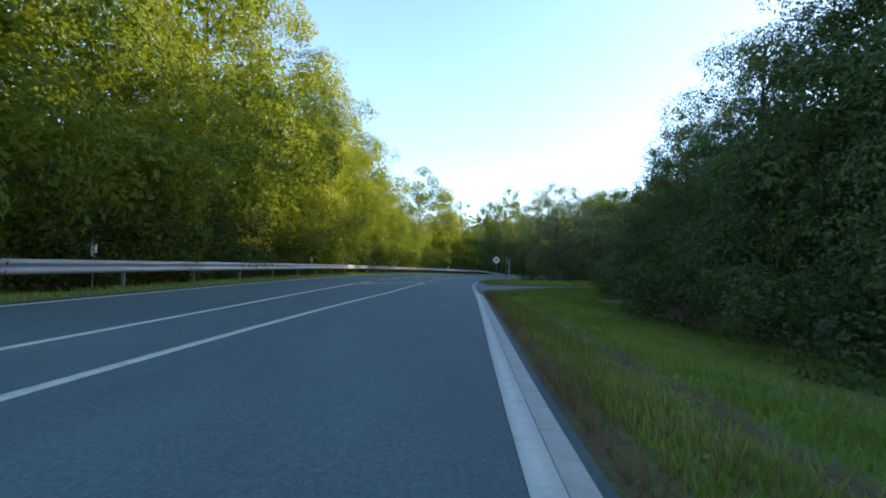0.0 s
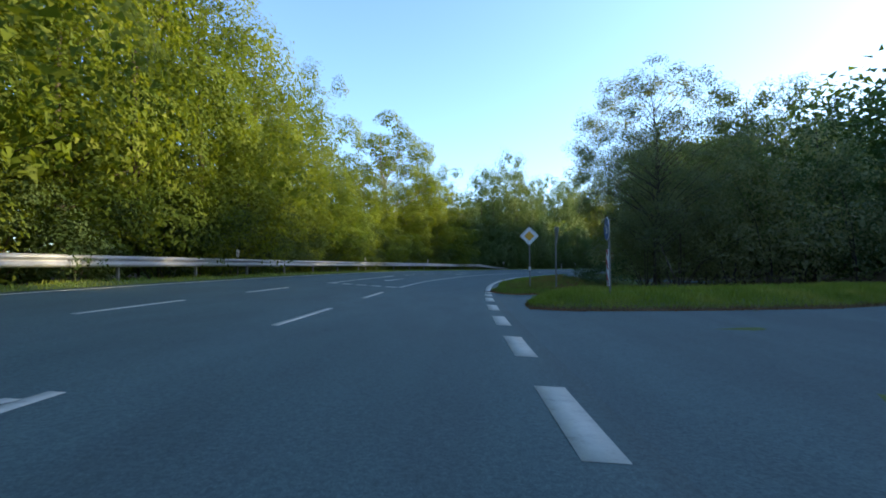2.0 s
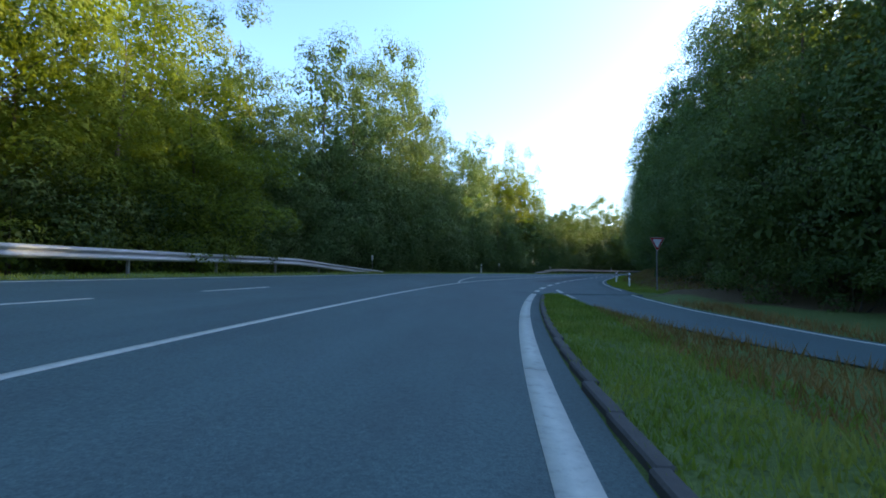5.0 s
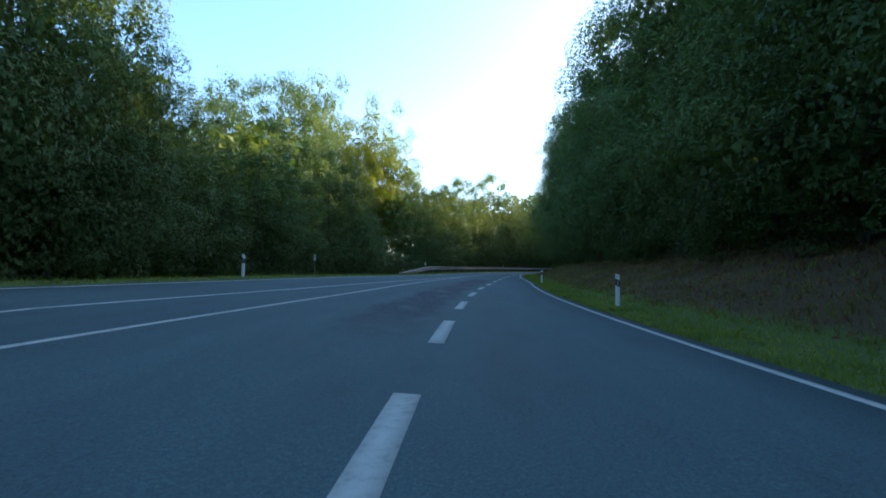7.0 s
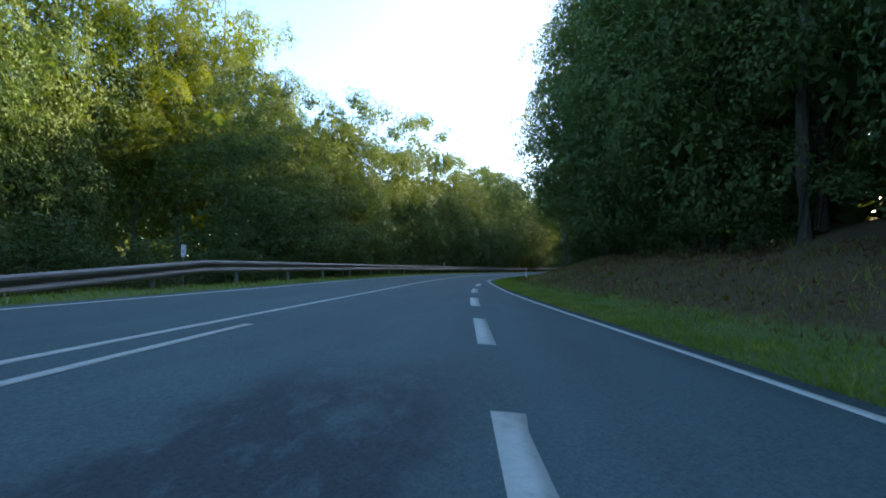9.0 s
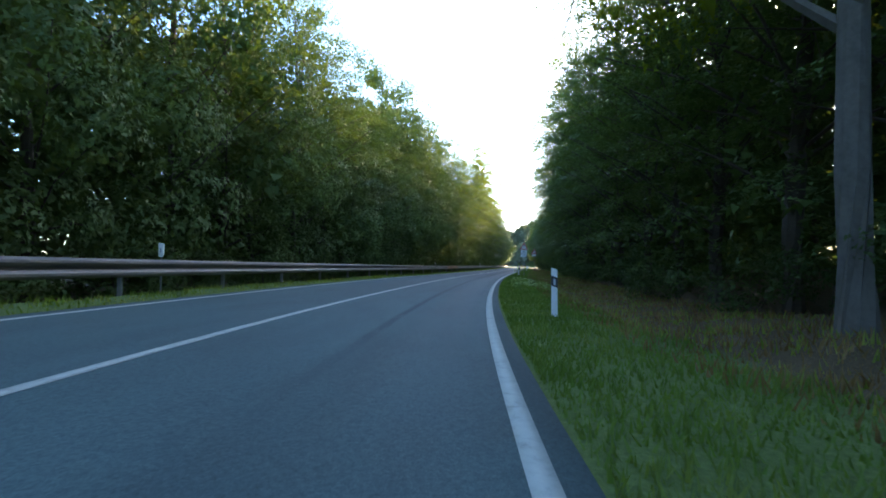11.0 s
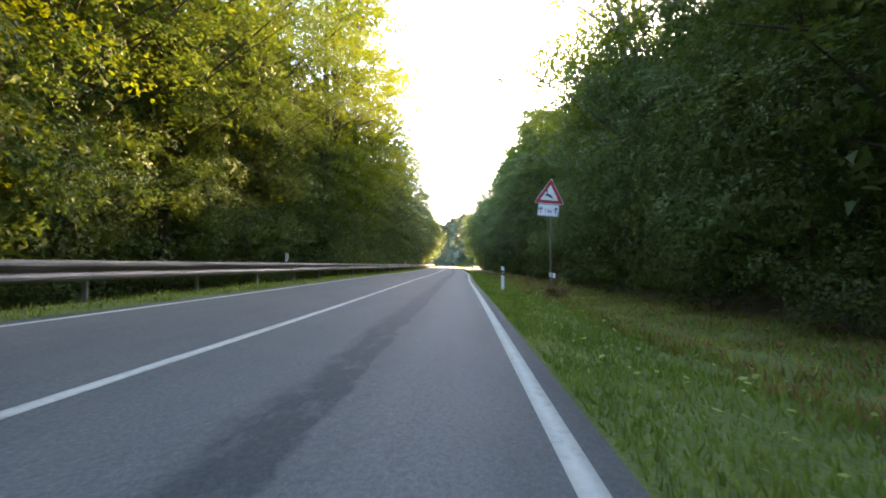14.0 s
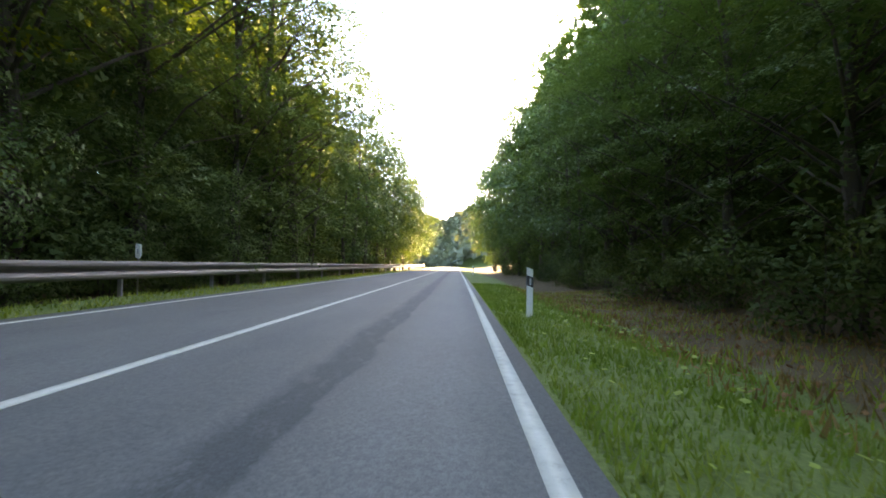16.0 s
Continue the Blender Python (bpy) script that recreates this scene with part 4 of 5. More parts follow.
def leaves_at(centres, spread, count, size, rng, droop=.25, flat=.3, outward=True):
    """Pointed leaves scattered in flattened sprays about the centres."""
    k = np.repeat(np.arange(len(centres)), count)
    n = len(k)
    ang, rad = rng.uniform(0, 2 * np.pi, n), np.sqrt(rng.uniform(0, 1, n))
    sp = spread[k] * rng.uniform(.75, 1.2, n)
    off = np.stack([np.cos(ang) * rad * sp, np.sin(ang) * rad * sp, rng.normal(0, flat, n) * sp - droop * rad ** 2 * sp], -1)
    p = centres[k] + off
    out = p * (1, 1, 0) if outward else np.zeros((n, 3))
    out /= np.linalg.norm(out, axis=1)[:, None] + 1e-6
    return leaf_faces(p, rng.normal(size=(n, 3)) * .42 + (0, 0, .62) + out * .55, size, rng)


def crown_lobes(rng, height, base, radius, number, shape, size):
    """Centres and radii of the leafy masses of a crown, spread evenly over its outside, the largest low down."""
    ph = rng.uniform(0, 6.28, 4)
    cand = []
    while len(cand) < number * 7:
        f = rng.uniform(0, 1)
        if shape == "edge":
            prof = min(1, (f + .14) * 3.2) * (1 - max(0, f - .2) ** 1.7 * .85)
        elif shape == "tall":
            prof = min(1, (f + .08) * 2.4) * (1 - max(0, f - .5) ** 1.7 * 2.0)
        else:
            prof = math.sin(math.pi * min(1, f * .88 + .1)) ** .7
        a = rng.uniform(0, 6.28)
        r = radius * prof * (1 + .16 * math.sin(2 * a + ph[0] + 3 * f) + .12 * math.sin(3 * a + ph[1] - 6 * f) + .08 * math.sin(23 * f + ph[2]))
        if rng.uniform() < prof + .12:
            inside = rng.uniform(.55, 1) ** .6 if rng.uniform() < .8 else rng.uniform(.1, .55)
            cand.append((r * inside * math.cos(a), r * inside * math.sin(a), (base + (1 - base) * f) * height))
    cand = np.array(cand)
    keep = [0]
    far = np.linalg.norm(cand - cand[0], axis=1)
    while len(keep) < number:
        k = int(np.argmax(far * np.random.default_rng(len(keep)).uniform(.6, 1, len(cand))))
        keep.append(k)
        far = np.minimum(far, np.linalg.norm(cand - cand[k], axis=1))
    c = cand[keep]
    return c, size * rng.uniform(.7, 1.3, len(c)) * (1.12 - .34 * c[:, 2] / height)


def lobe_leaves(c, R, per, leaf, rng, flat=.7, rough=.3, layered=False, filler=9, shell=.55):
    """Leaves on the outside of each leafy mass, facing out and up, and larger ones inside that close it; denser on the +x side, which grows towards the light of the road."""
    front = np.clip(.62 + .6 * c[:, 0] / (np.max(np.abs(c[:, 0])) + 1e-6), .34, 1.1)
    share = R ** 2 / np.mean(R ** 2) * front
    k = np.repeat(np.arange(len(c)), np.maximum(8, (per * share).astype(int)))
    n = len(k)
    out = c[k] * (1, 1, 0)
    out /= np.linalg.norm(out, axis=1)[:, None] + .4
    if layered:
        r = R[k] * np.sqrt(rng.uniform(.02, 1, n))
        ang = rng.uniform(0, 6.28, n)
        r *= 1 + .25 * np.sin(3 * ang + k) + .15 * np.sin(7 * ang + 2 * k)
        side = np.stack([-out[:, 1], out[:, 0], 0 * r], -1)
        along, across = r * np.cos(ang) * 1.3, r * np.sin(ang) * .8
        p = c[k] + out * along[:, None] + side * across[:, None]
        p[:, 2] += -.30 * along - .20 * r ** 2 / R[k] + np.abs(rng.normal(0, .10, n)) * R[k] * (k % 2 * 2 - 1)
        nrm = np.array((0, 0, 1.0)) + out * .45 + rng.normal(size=(n, 3)) * rough
    else:
        d = rng.normal(size=(n, 3))
        d /= np.linalg.norm(d, axis=1)[:, None]
        d = np.where((np.sum(d * (out * .75 + np.array((0, 0, .65))), axis=1) < -.15)[:, None], -d, d)
        bumpy = 1 + .20 * np.sin(d[:, 0] * 4 + k) * np.sin(d[:, 1] * 4 + 2 * k) + .10 * np.sin(d[:, 2] * 8 + k)
        p = c[k] + d * (R[k] * (shell + (1.04 - shell) * rng.uniform(0, 1, n) ** .6) * bumpy)[:, None] * (1, 1, flat)
        nrm = d + np.array((0, 0, .35)) + rng.normal(size=(n, 3)) * rough
    grow = np.clip(1.45 - .5 * front, .9, 1.5)
    v, f = leaf_faces(p, nrm, leaf * grow[k][:, None], rng)
    if filler:
        j = np.repeat(np.arange(len(c)), filler if layered else int(filler * 1.5))
        e = rng.normal(size=(len(j), 3))
        e *= (rng.uniform(0, 1, len(j)) ** .4 * .5 / np.linalg.norm(e, axis=1) * R[j])[:, None]
        q = c[j] * (.8, .8, 1) + e * (1, 1, .15 if layered else flat)
        w, g = leaf_faces(q, rng.normal(size=(len(j), 3)) * (.25 if layered else .6) + e / R[j][:, None] * (.2 if layered else 1) + (0, 0, .7), R[j][:, None] * (.11 if layered else .15), rng)
        v, f = np.concatenate([v, w]), np.concatenate([f, g + len(v)])
    return v, f


def make_tree(name, label, seed, height, base, radius, lobes, lobe, per, size, leaf, bark, shape="round", trunk=.22, flat=.7, layered=False, filler=9, shell=.55, limb=1.0, core=0):
    """A tree: a bent, tapered trunk, a limb to most of its leafy masses, and a crown of single leaves."""
    rng = np.random.default_rng(seed)
    root = new(name)
    tagged(root, label, "tree")
    c, R = crown_lobes(rng, height, base, radius, lobes, shape, lobe)
    bm = bmesh.new()
    lean = rng.normal(0, .02, 2)
    bend = [(lean[0] * z + .15 * math.sin(z * .4 + seed), lean[1] * z + .15 * math.cos(z * .5 + seed), z) for z in np.linspace(-.4, height * .93, 9)]
    bend[0] = (bend[1][0], bend[1][1], -.4)
    tube(bm, bend, [trunk * (1.25 if k == 0 else 1) * (1 - .112 * k) for k in range(9)], 8)
    for k in range(0, len(c), 1 if limb >= 1 else 2):
        end = Vector(c[k])
        z0 = max(height * .12, end.z - (.45 + .35 * rng.uniform()) * math.hypot(end.x, end.y) - .3)
        f = (z0 + .4) / (height * .93 + .4) * 8
        i = min(7, int(f))
        p0 = Vector(bend[i]).lerp(Vector(bend[i + 1]), f - i)
        mid = p0.lerp(end, .5) + Vector((rng.normal(0, .12), rng.normal(0, .12), .22))
        r = trunk * (.36 - .2 * z0 / height) * max(.6, limb)
        tube(bm, [p0, mid, end], [r, r * .6, r * .2], 4)
        if limb > 1:
            for _ in range(3):
                tip = end + Vector(rng.normal(0, .55, 3)) * float(R[k])
                tube(bm, [mid.lerp(end, rng.uniform(.3, .9)), tip], [r * .3, r * .1], 3)
    part("trunk", bm, bark, root)
    v, f = lobe_leaves(c, R, per, size, rng, flat, .3, layered, filler, shell)
    if core:
        z = rng.uniform(base + .04, .82, core) * height
        a, q = rng.uniform(0, 6.28, core), radius * .36 * np.sqrt(rng.uniform(0, 1, core))
        w, g = leaf_faces(np.stack([q * np.cos(a), q * np.sin(a), z], -1), rng.normal(size=(core, 3)), .26 if layered else .36, rng)
        v, f = np.concatenate([v, w]), np.concatenate([f, g + len(v)])
    part("crown", quick_mesh("crown", v, f, leaf), None, root)
    return root


def make_bush(name, label, seed, height, radius, lobes, per, size, leaf, lobe=.75, filler=8):
    rng = np.random.default_rng(seed)
    root = new(name)
    tagged(root, label, "bush")
    c, R = crown_lobes(rng, height, .12, radius, lobes, "round", lobe)
    bm = bmesh.new()
    for k in range(6):
        e = c[rng.integers(len(c))]
        tube(bm, [(.1 * math.cos(k), .1 * math.sin(k), -.3), (e[0] * .4, e[1] * .4, e[2] * .6), tuple(e)], [.035, .02, .008], 4)
    part("stem", bm, BARK, root)
    v, f = lobe_leaves(c, R, per, size, rng, .85, .4, False, filler)
    part("foliage", quick_mesh("foliage", v, f, leaf), None, root)
    return root


def upright(s, u, turn, wide, high, sink=.15):
    p = soil(s, u)
    return Matrix.Translation((p[0], p[1], p[2] - sink)) @ Matrix.Rotation(turn, 4, "Z") @ Matrix.Diagonal((wide, wide, high, 1))


class Stock:
    """A kind of plant: the first planting moves the built one, the rest are copies."""

    def __init__(self, *kinds):
        self.kinds, self.used, self.rng = list(kinds), set(), np.random.default_rng(len(kinds) * 7 + 3)

    def plant(self, s, u, height, which=None, wide=1.0):
        k = int(self.rng.integers(len(self.kinds))) if which is None else which % len(self.kinds)
        ob, full = self.kinds[k]
        turn = heading(s) + (math.pi if u > 0 else 0) + float(self.rng.uniform(-.75, .75))
        m = upright(float(s), float(u), turn, wide * (height / full) ** .7, height / full)
        if k in self.used:
            return copy_thing(ob, m)
        self.used.add(k)
        ob.matrix_basis = m
        return ob


EDGE_LABEL = "sunlit yellow-green roadside tree leafy down to the ground"
edge_trees = Stock(*[(make_tree("roadside_tree", EDGE_LABEL, 11 + k, 14, .09, 4.3, 32, 1.8, 1080, .118, LEAF_SUNNY, BARK, "edge", .19, .8, False, 40, .84, .5, 260), 14) for k in range(4)])
tall_trees = Stock(*[(make_tree("forest_tree", "tall broad-leaved forest tree with layered dark branches", 31 + k, 22, .06, 4.6, 96, 1.6, 400, .102, LEAF_DEEP, BARK, "tall", .27, .6, True, 34, .5, .8, 1000), 22) for k in range(4)])
deep_loose = Stock(*[(make_tree("loose_tree", "tall dark tree with bare lower trunk and open crown", 151 + k, 26, .34, 4.2, 36, 1.6, 460, .13, LEAF_DEEP, BARK, "round", .26, .7, False, 6, .5, 1.3), 26) for k in range(3)])
# much like the tall trees, but in the leaf colour that stands for sun
sunny_tall = Stock(*[(make_tree("forest_tree", "tall forest tree with sunlit yellow-green outer leaves", 131 + k, 22, .08, 4.6, 96, 1.6, 430, .102, LEAF_SUNNY, BARK, "tall", .27, .6, True, 30, .5, .8, 500), 22) for k in range(3)])
open_trees = Stock(*[(make_tree("loose_tree", "tall loose-crowned tree with visible limbs and gaps", 51 + k, 20, .24, 4.2, 34, 1.65, 700, .125, LEAF_SUNNY, BIRCH, "round", .24, .75, False, 30, .75, 1.2), 20) for k in range(3)])
big_tree = Stock((make_tree("loose_tree", "big sunlit yellow-green tree with broad open crown", 61, 21.5, .22, 5.4, 40, 2.0, 1500, .15, LEAF_SUNNY, BIRCH, "round", .3, .75, False, 50, .78, 1.2), 21.5))
willows = Stock(*[(make_tree("willow_tree", "grey-green willow with fine airy crown", 71 + k, 15, .22, 4.4, 90, 1.2, 600, .09, LEAF_GREY, BARK, "round", .11, .8, False, 0, .15, 1.0), 15) for k in range(2)])
dark_trees = Stock(*[(make_tree("woodland_tree", "dense dark-green woodland tree", 81 + k, 15, .05, 4.3, 42, 1.75, 680, .112, LEAF_DEEP, BARK, "edge", .2, .8, False, 80, .76, .5, 640), 15) for k in range(4)])
back_trees = Stock(*[(make_tree("background_tree", "tall green tree in the depth of the wood", 91 + k, 20, .08, 4.8, 34, 2.0, 190, .24, LEAF_DEEP, BARK, "tall", .22, .8, False, 30, .6, .5, 160), 20) for k in range(3)])
# background trees again, coloured as if lit
back_sunny = Stock(*[(make_tree("background_tree", "tall sunlit tree behind the roadside trees", 101 + k, 20, .10, 4.8, 38, 1.9, 300, .19, LEAF_SUNNY, BARK, "tall", .22, .8, False, 30, .6, .5, 160), 20) for k in range(2)])
bushes = Stock(*[(make_bush("bush", "dense dark-green roadside bush", 111 + k, 3.0, 1.7, 13, 230, .115, LEAF_BUSH, .8, 30), 3.0) for k in range(4)])
shrubs = Stock(*[(make_bush("shrub", "tall dense dark-green shrub", 121 + k, 5.0, 2.3, 22, 380, .12, LEAF_BUSH, 1.1, 40), 5.0) for k in range(3)])
grey_shrubs = Stock(*[(make_bush("shrub", "tall grey-green willow shrub with loose foliage", 161 + k, 5.0, 2.3, 26, 240, .10, LEAF_GREY, .85, 8), 5.0) for k in range(2)])

lay = np.random.default_rng(4)
dead_brush = Stock((make_bush("dead_brush", "low heap of dead twigs with dry brown leaves", 141, 1.0, .9, 26, 60, .05, DEAD, .2, 0), 1.0))
dead_brush.plant(53.0, 4.35, .62)
dead_brush.plant(53.6, 3.6, .4)
dead_brush.plant(54.2, 6.1, .4)


def jit(a):
    return float(lay.uniform(-a, a))


# left of the road
for s in np.arange(4, 72, 4.7):
    edge_trees.plant(s + jit(1.2), at(FAR, s) - 4.8 - abs(jit(2.4)), float(np.interp(s, [0, 30, 51, 60, 72], [15, 15.5, 14.5, 11.5, 9.0])) + jit(2.0))
for s, u, h in ((2, -19, 20), (8.5, -18.5, 20.5), (14, -19, 20), (20, -18.5, 20.5), (27, -19.5, 21), (34, -20, 21.5), (40.5, -20.5, 21.3), (46, -20.5, 22.5), (52, -19.3, 22.5), (57.5, -18.5, 17), (63, -19, 14.5), (67, -18, 12.5)):
    (back_sunny if s < 44 else edge_trees).plant(s, u, h, None, .86)
open_trees.plant(70.5, -22.0, 22.0, 0, .92)
edge_trees.plant(75.5, -20.6, 14.5, 1, .8)
edge_trees.plant(79.8, -21.4, 18.6, 2, .72)
edge_trees.plant(84.5, -22, 13.5, 3, .8)
big_tree.plant(89.4, -18.6, 20.6, 0, 1.12)
for s in np.arange(72, 102, 4.0):
    edge_trees.plant(s + jit(.8), at(FAR, s) - 4.4 - abs(jit(1)), 8.2 + jit(.9))
for s, u, h in ((94, -17, 9.5), (97.2, -17.8, 12.6), (100.8, -18.0, 13.8)):
    edge_trees.plant(s, u, h, None, .85)
for s, u, h in ((105.5, -17, 16.4), (104.5, -21, 14.3), (111.5, -14.2, 17.8), (114.5, -13.6, 18.2), (119, -13.6, 18.9), (123, -13, 19.2), (127.5, -13, 16.5), (132, -13.5, 15)):
    (edge_trees if s < 105 else dark_trees).plant(s, u, h, None, .85)
for s in np.arange(103, 152, 4.2):
    dark_trees.plant(s + jit(1), at(FAR, s) - 5.0 - abs(jit(1.2)), float(np.interp(s, [104, 120, 130, 138, 143, 152], [10, 11, 10.2, 7.4, 9.2, 7.8])) + jit(.7))
for s in np.arange(122, 160, 6):
    back_trees.plant(s + jit(2), at(FAR, s) - 12 - abs(jit(3)), float(np.interp(s, [122, 136, 160], [13, 10.5, 11.5])) + jit(1))
for s, h in ((153, 8.6), (156.5, 6.4), (160, 4.6), (174, 8.0), (178, 10.8), (182, 11), (186, 11)):
    dark_trees.plant(s, at(FAR, s) - 5.6 - abs(jit(.8)), h)
for s in np.arange(161, 175, 2.2):
    bushes.plant(s, at(FAR, s) - 5.5 - abs(jit(1.5)), 2.7 + jit(.4))
for s, u, h in ((147, -19, 11), (152, -23, 14), (159, -29, 16.5), (165, -25, 17.5), (169.5, -26.5, 20), (174, -28, 21.5), (177.5, -29, 23), (166, -33, 20), (172.5, -33, 24), (177.5, -40, 26), (168, -42, 22)):
    dark_trees.plant(s, u, h, None, .9)
for s, u, h in ((181, -31, 25), (184.5, -29, 25), (188, -28, 25.5), (191.5, -27, 25), (194.8, -27, 23.5), (197.5, -27.5, 22.5), (187, -35, 26.5), (193, -34, 26)):
    (edge_trees if int(s) % 2 else big_tree).plant(s, u, h, None, .74)
for s in np.arange(188, 214, 4.4):
    dark_trees.plant(s + jit(1), at(FAR, s) - 5.8 - abs(jit(1.3)), float(np.interp(s, [186, 193, 204, 214], [12.5, 13.5, 17.3, 17.3])) + jit(1.0))
for s in np.arange(205, 236, 6):
    back_trees.plant(s + jit(2), at(FAR, s) - 14 - abs(jit(3)), 15 + jit(1.5))
for s in np.arange(215, 430, 4.8):
    if s < 262:
        dark_trees.plant(s + 2 + jit(1), at(FAR, s) - 5.0 - abs(jit(1)), 15.5 + jit(1))
    # sunlit-coloured trees go where the crowns should look lit
    (back_trees if s > 356 else tall_trees if lay.uniform() < (.1 if 297 < s < 312 else .9) or s < 262 else sunny_tall).plant(s + jit(1.2), at(FAR, s) - (4.5 if s < 262 else 3.9 if s < 300 else 3.3) - abs(jit(1.1)), float(np.interp(s, [215, 228, 239, 256, 270, 400], [17.5, 18.5, 20, 25, 27, 28])) + jit(2))
for s in np.arange(263, 350, 4.6):
    dark_trees.plant(s + jit(1), at(FAR, s) - 4.3 - abs(jit(.8)), float(np.interp(s, [263, 285, 350], [10.5, 8.5, 8.0])) + jit(1))
for s in np.arange(218, 400, 10):
    (back_trees if s < 264 else back_sunny).plant(s + jit(2), at(FAR, s) - 13 - abs(jit(3)), (20 if s < 240 else 23) + jit(2))
for s in np.arange(8, 390, 4.4):
    if s < 104:
        # dark-leaved shrubs, added so the foot of the trees looks shaded
        shrubs.plant(s + jit(1), at(FAR, s) - 3.9 - abs(jit(.5)), 4.7 + jit(.7))
    else:
        bushes.plant(s + jit(1), at(FAR, s) - 3.5 - abs(jit(.8)), float(np.interp(s, [110, 150, 230, 400], [3.0, 2.8, 2.2, 2.2])) + jit(.4))

# right of the road
for s in np.arange(1, 22, 3.2):
    bushes.plant(s + jit(.8), at(EDGE, s) + 6.6 + abs(jit(.8)), 3.0 + jit(.5))
for s in np.arange(1, 20, 3.8):
    dark_trees.plant(s + jit(.8), 12.6 + abs(jit(1.2)), float(np.interp(s, [0, 12, 19], [12.5, 11.5, 9.5])) + jit(.8))
for s, u, h in ((3, 13.5, 19), (8.5, 13.8, 18.5), (13.6, 13.4, 18), (18.9, 12.8, 17)):
    deep_loose.plant(s, u, h)
# tall row behind, added to block the sun; nearly all out of view
for s in np.arange(12, 46, 5):
    back_trees.plant(s, 25 + abs(jit(2)), float(np.interp(s, [12, 30, 38, 46], [23, 22, 18, 15])) + jit(1))
for s in np.arange(0, 24, 5):
    back_trees.plant(s + jit(2), 18.5 + abs(jit(3)), float(np.interp(s, [10, 22], [20, 14])) + jit(1.5))
for s, u, h in ((22, 13.8, 7), (25.5, 14.6, 7.6), (29.5, 15.0, 10.2), (34, 14.8, 9.4), (31.3, 11.8, 6.2), (27, 12.6, 6.2), (38, 18.8, 11), (29, 18, 11.5), (33, 19.5, 11.5), (26, 18, 12), (35, 24.5, 13.5), (41, 32, 15), (48, 40, 16)):
    (dark_trees if u < 22 else back_trees).plant(s, u, h)
for s, u, h in ((24, 9.4, 2.6), (27, 9.6, 2.4), (30.4, 10.3, 2.2), (33.2, 11.8, 2.3), (36, 14.4, 2.4)):
    bushes.plant(s, u, h)
willows.plant(58.4, 9.6, 12.2, 0)
willows.plant(63.6, 10.8, 13.2, 1)
for s, u, h in ((58.6, 9.0, 4.6), (58.6, 10.6, 5.5), (60, 11.2, 6.5), (60, 13.8, 6.6), (62, 13, 6.2), (60.5, 16, 6.4), (63, 18.5, 7), (62, 9.8, 4.2), (57.6, 6.8, 1.6), (65, 7.6, 1.5), (66.8, 6.5, 1.3), (70, 9.4, 1.5), (62, 21, 6), (66, 15, 5.5)):
    (grey_shrubs if h > 3 else bushes).plant(s, u, h)
for s, u, h in ((64.5, 16.5, 10.6), (67, 21, 11.5), (76, 22, 12), (78, 27, 14), (83, 33, 16), (72, 29, 12), (88, 40, 17), (66, 38, 13), (79, 20, 12), (84, 24, 12), (92, 28, 12.5), (100, 22, 14)):
    (dark_trees if u < 22 else back_trees).plant(s, u, h)
for s in np.arange(80, 122, 4.0):
    dark_trees.plant(s + jit(.8), float(np.interp(s, [80, 88, 100, 122], [17.0, 13.6, 13.0, 13.4])) + abs(jit(1.2)), float(np.interp(s, [80, 100, 122], [11, 13, 15.0])) + jit(1))
    bushes.plant(s + jit(1), float(np.interp(s, [80, 88, 100, 122], [14.4, 11.0, 10.6, 10.4])) + jit(.4), 2.6 + jit(.5))
for s in np.arange(88, 124, 6):
    back_trees.plant(s + jit(2), 18.5 + abs(jit(2)), float(np.interp(s, [88, 104, 124], [14, 18.5, 21])) + jit(1))
for s in np.arange(124, 190, 4.2):
    dark_trees.plant(s + jit(1), float(right_limit(np.float64(s))) + 6.6 + abs(jit(1.2)), float(np.interp(s, [124, 150, 172, 190], [14, 14, 15, 16])) + jit(1.5))
    if int(s * 10) % 3 != 1:
        deep_loose.plant(s + jit(1.5), float(right_limit(np.float64(s))) + (9 if s < 160 else 6.6) + abs(jit(1.5)), float(np.interp(s, [124, 150, 172, 190], [22, 23, 25, 26.5])) + jit(1.5))
    bushes.plant(s + jit(1), float(right_limit(np.float64(s))) + 6.0 + jit(.5), 2.6 + jit(.5))
for s in np.arange(126, 196, 7):
    back_trees.plant(s + jit(2), float(right_limit(np.float64(s))) + 13 + abs(jit(2)), (24.5 if s < 160 else 20) + jit(2))
for s in np.arange(192, 430, 4.6):
    high = float(np.interp(s, [192, 204, 210, 240, 251, 278, 284, 330, 336, 350, 356, 396], [25, 23, 24, 24.5, 29, 29, 25, 24, 20.5, 20.5, 30, 31]))
    if 280 < s < 315:
        dark_trees.plant(s + jit(1.2), at(EDGE, s) + 8.6 + abs(jit(1.0)), 11.5 + jit(2.0))
        deep_loose.plant(s + jit(1.5), at(EDGE, s) + 12.0 + abs(jit(2.0)), high - 1 + jit(2))
    else:
        (back_trees if s > 356 else tall_trees).plant(s + jit(1.2), at(EDGE, s) + (7.2 if s < 245 or s > 320 else 8.0) + abs(jit(1.2)), high + jit(2.0))
for s in np.arange(194, 392, 8):
    back_trees.plant(s + jit(2), at(EDGE, s) + (19 if 289 < s < 315 else 14.5) + abs(jit(2)), (22 if 289 < s < 352 else 22 if s < 247 else 28 if s < 281 else 24 if s < 300 else 34) + jit(2))
# two extra rows, added to keep the sun off the trees opposite
for s in np.arange(276, 304, 3.6):
    back_trees.plant(s, at(EDGE, s) + 13.0 + abs(jit(.6)), 29.5)
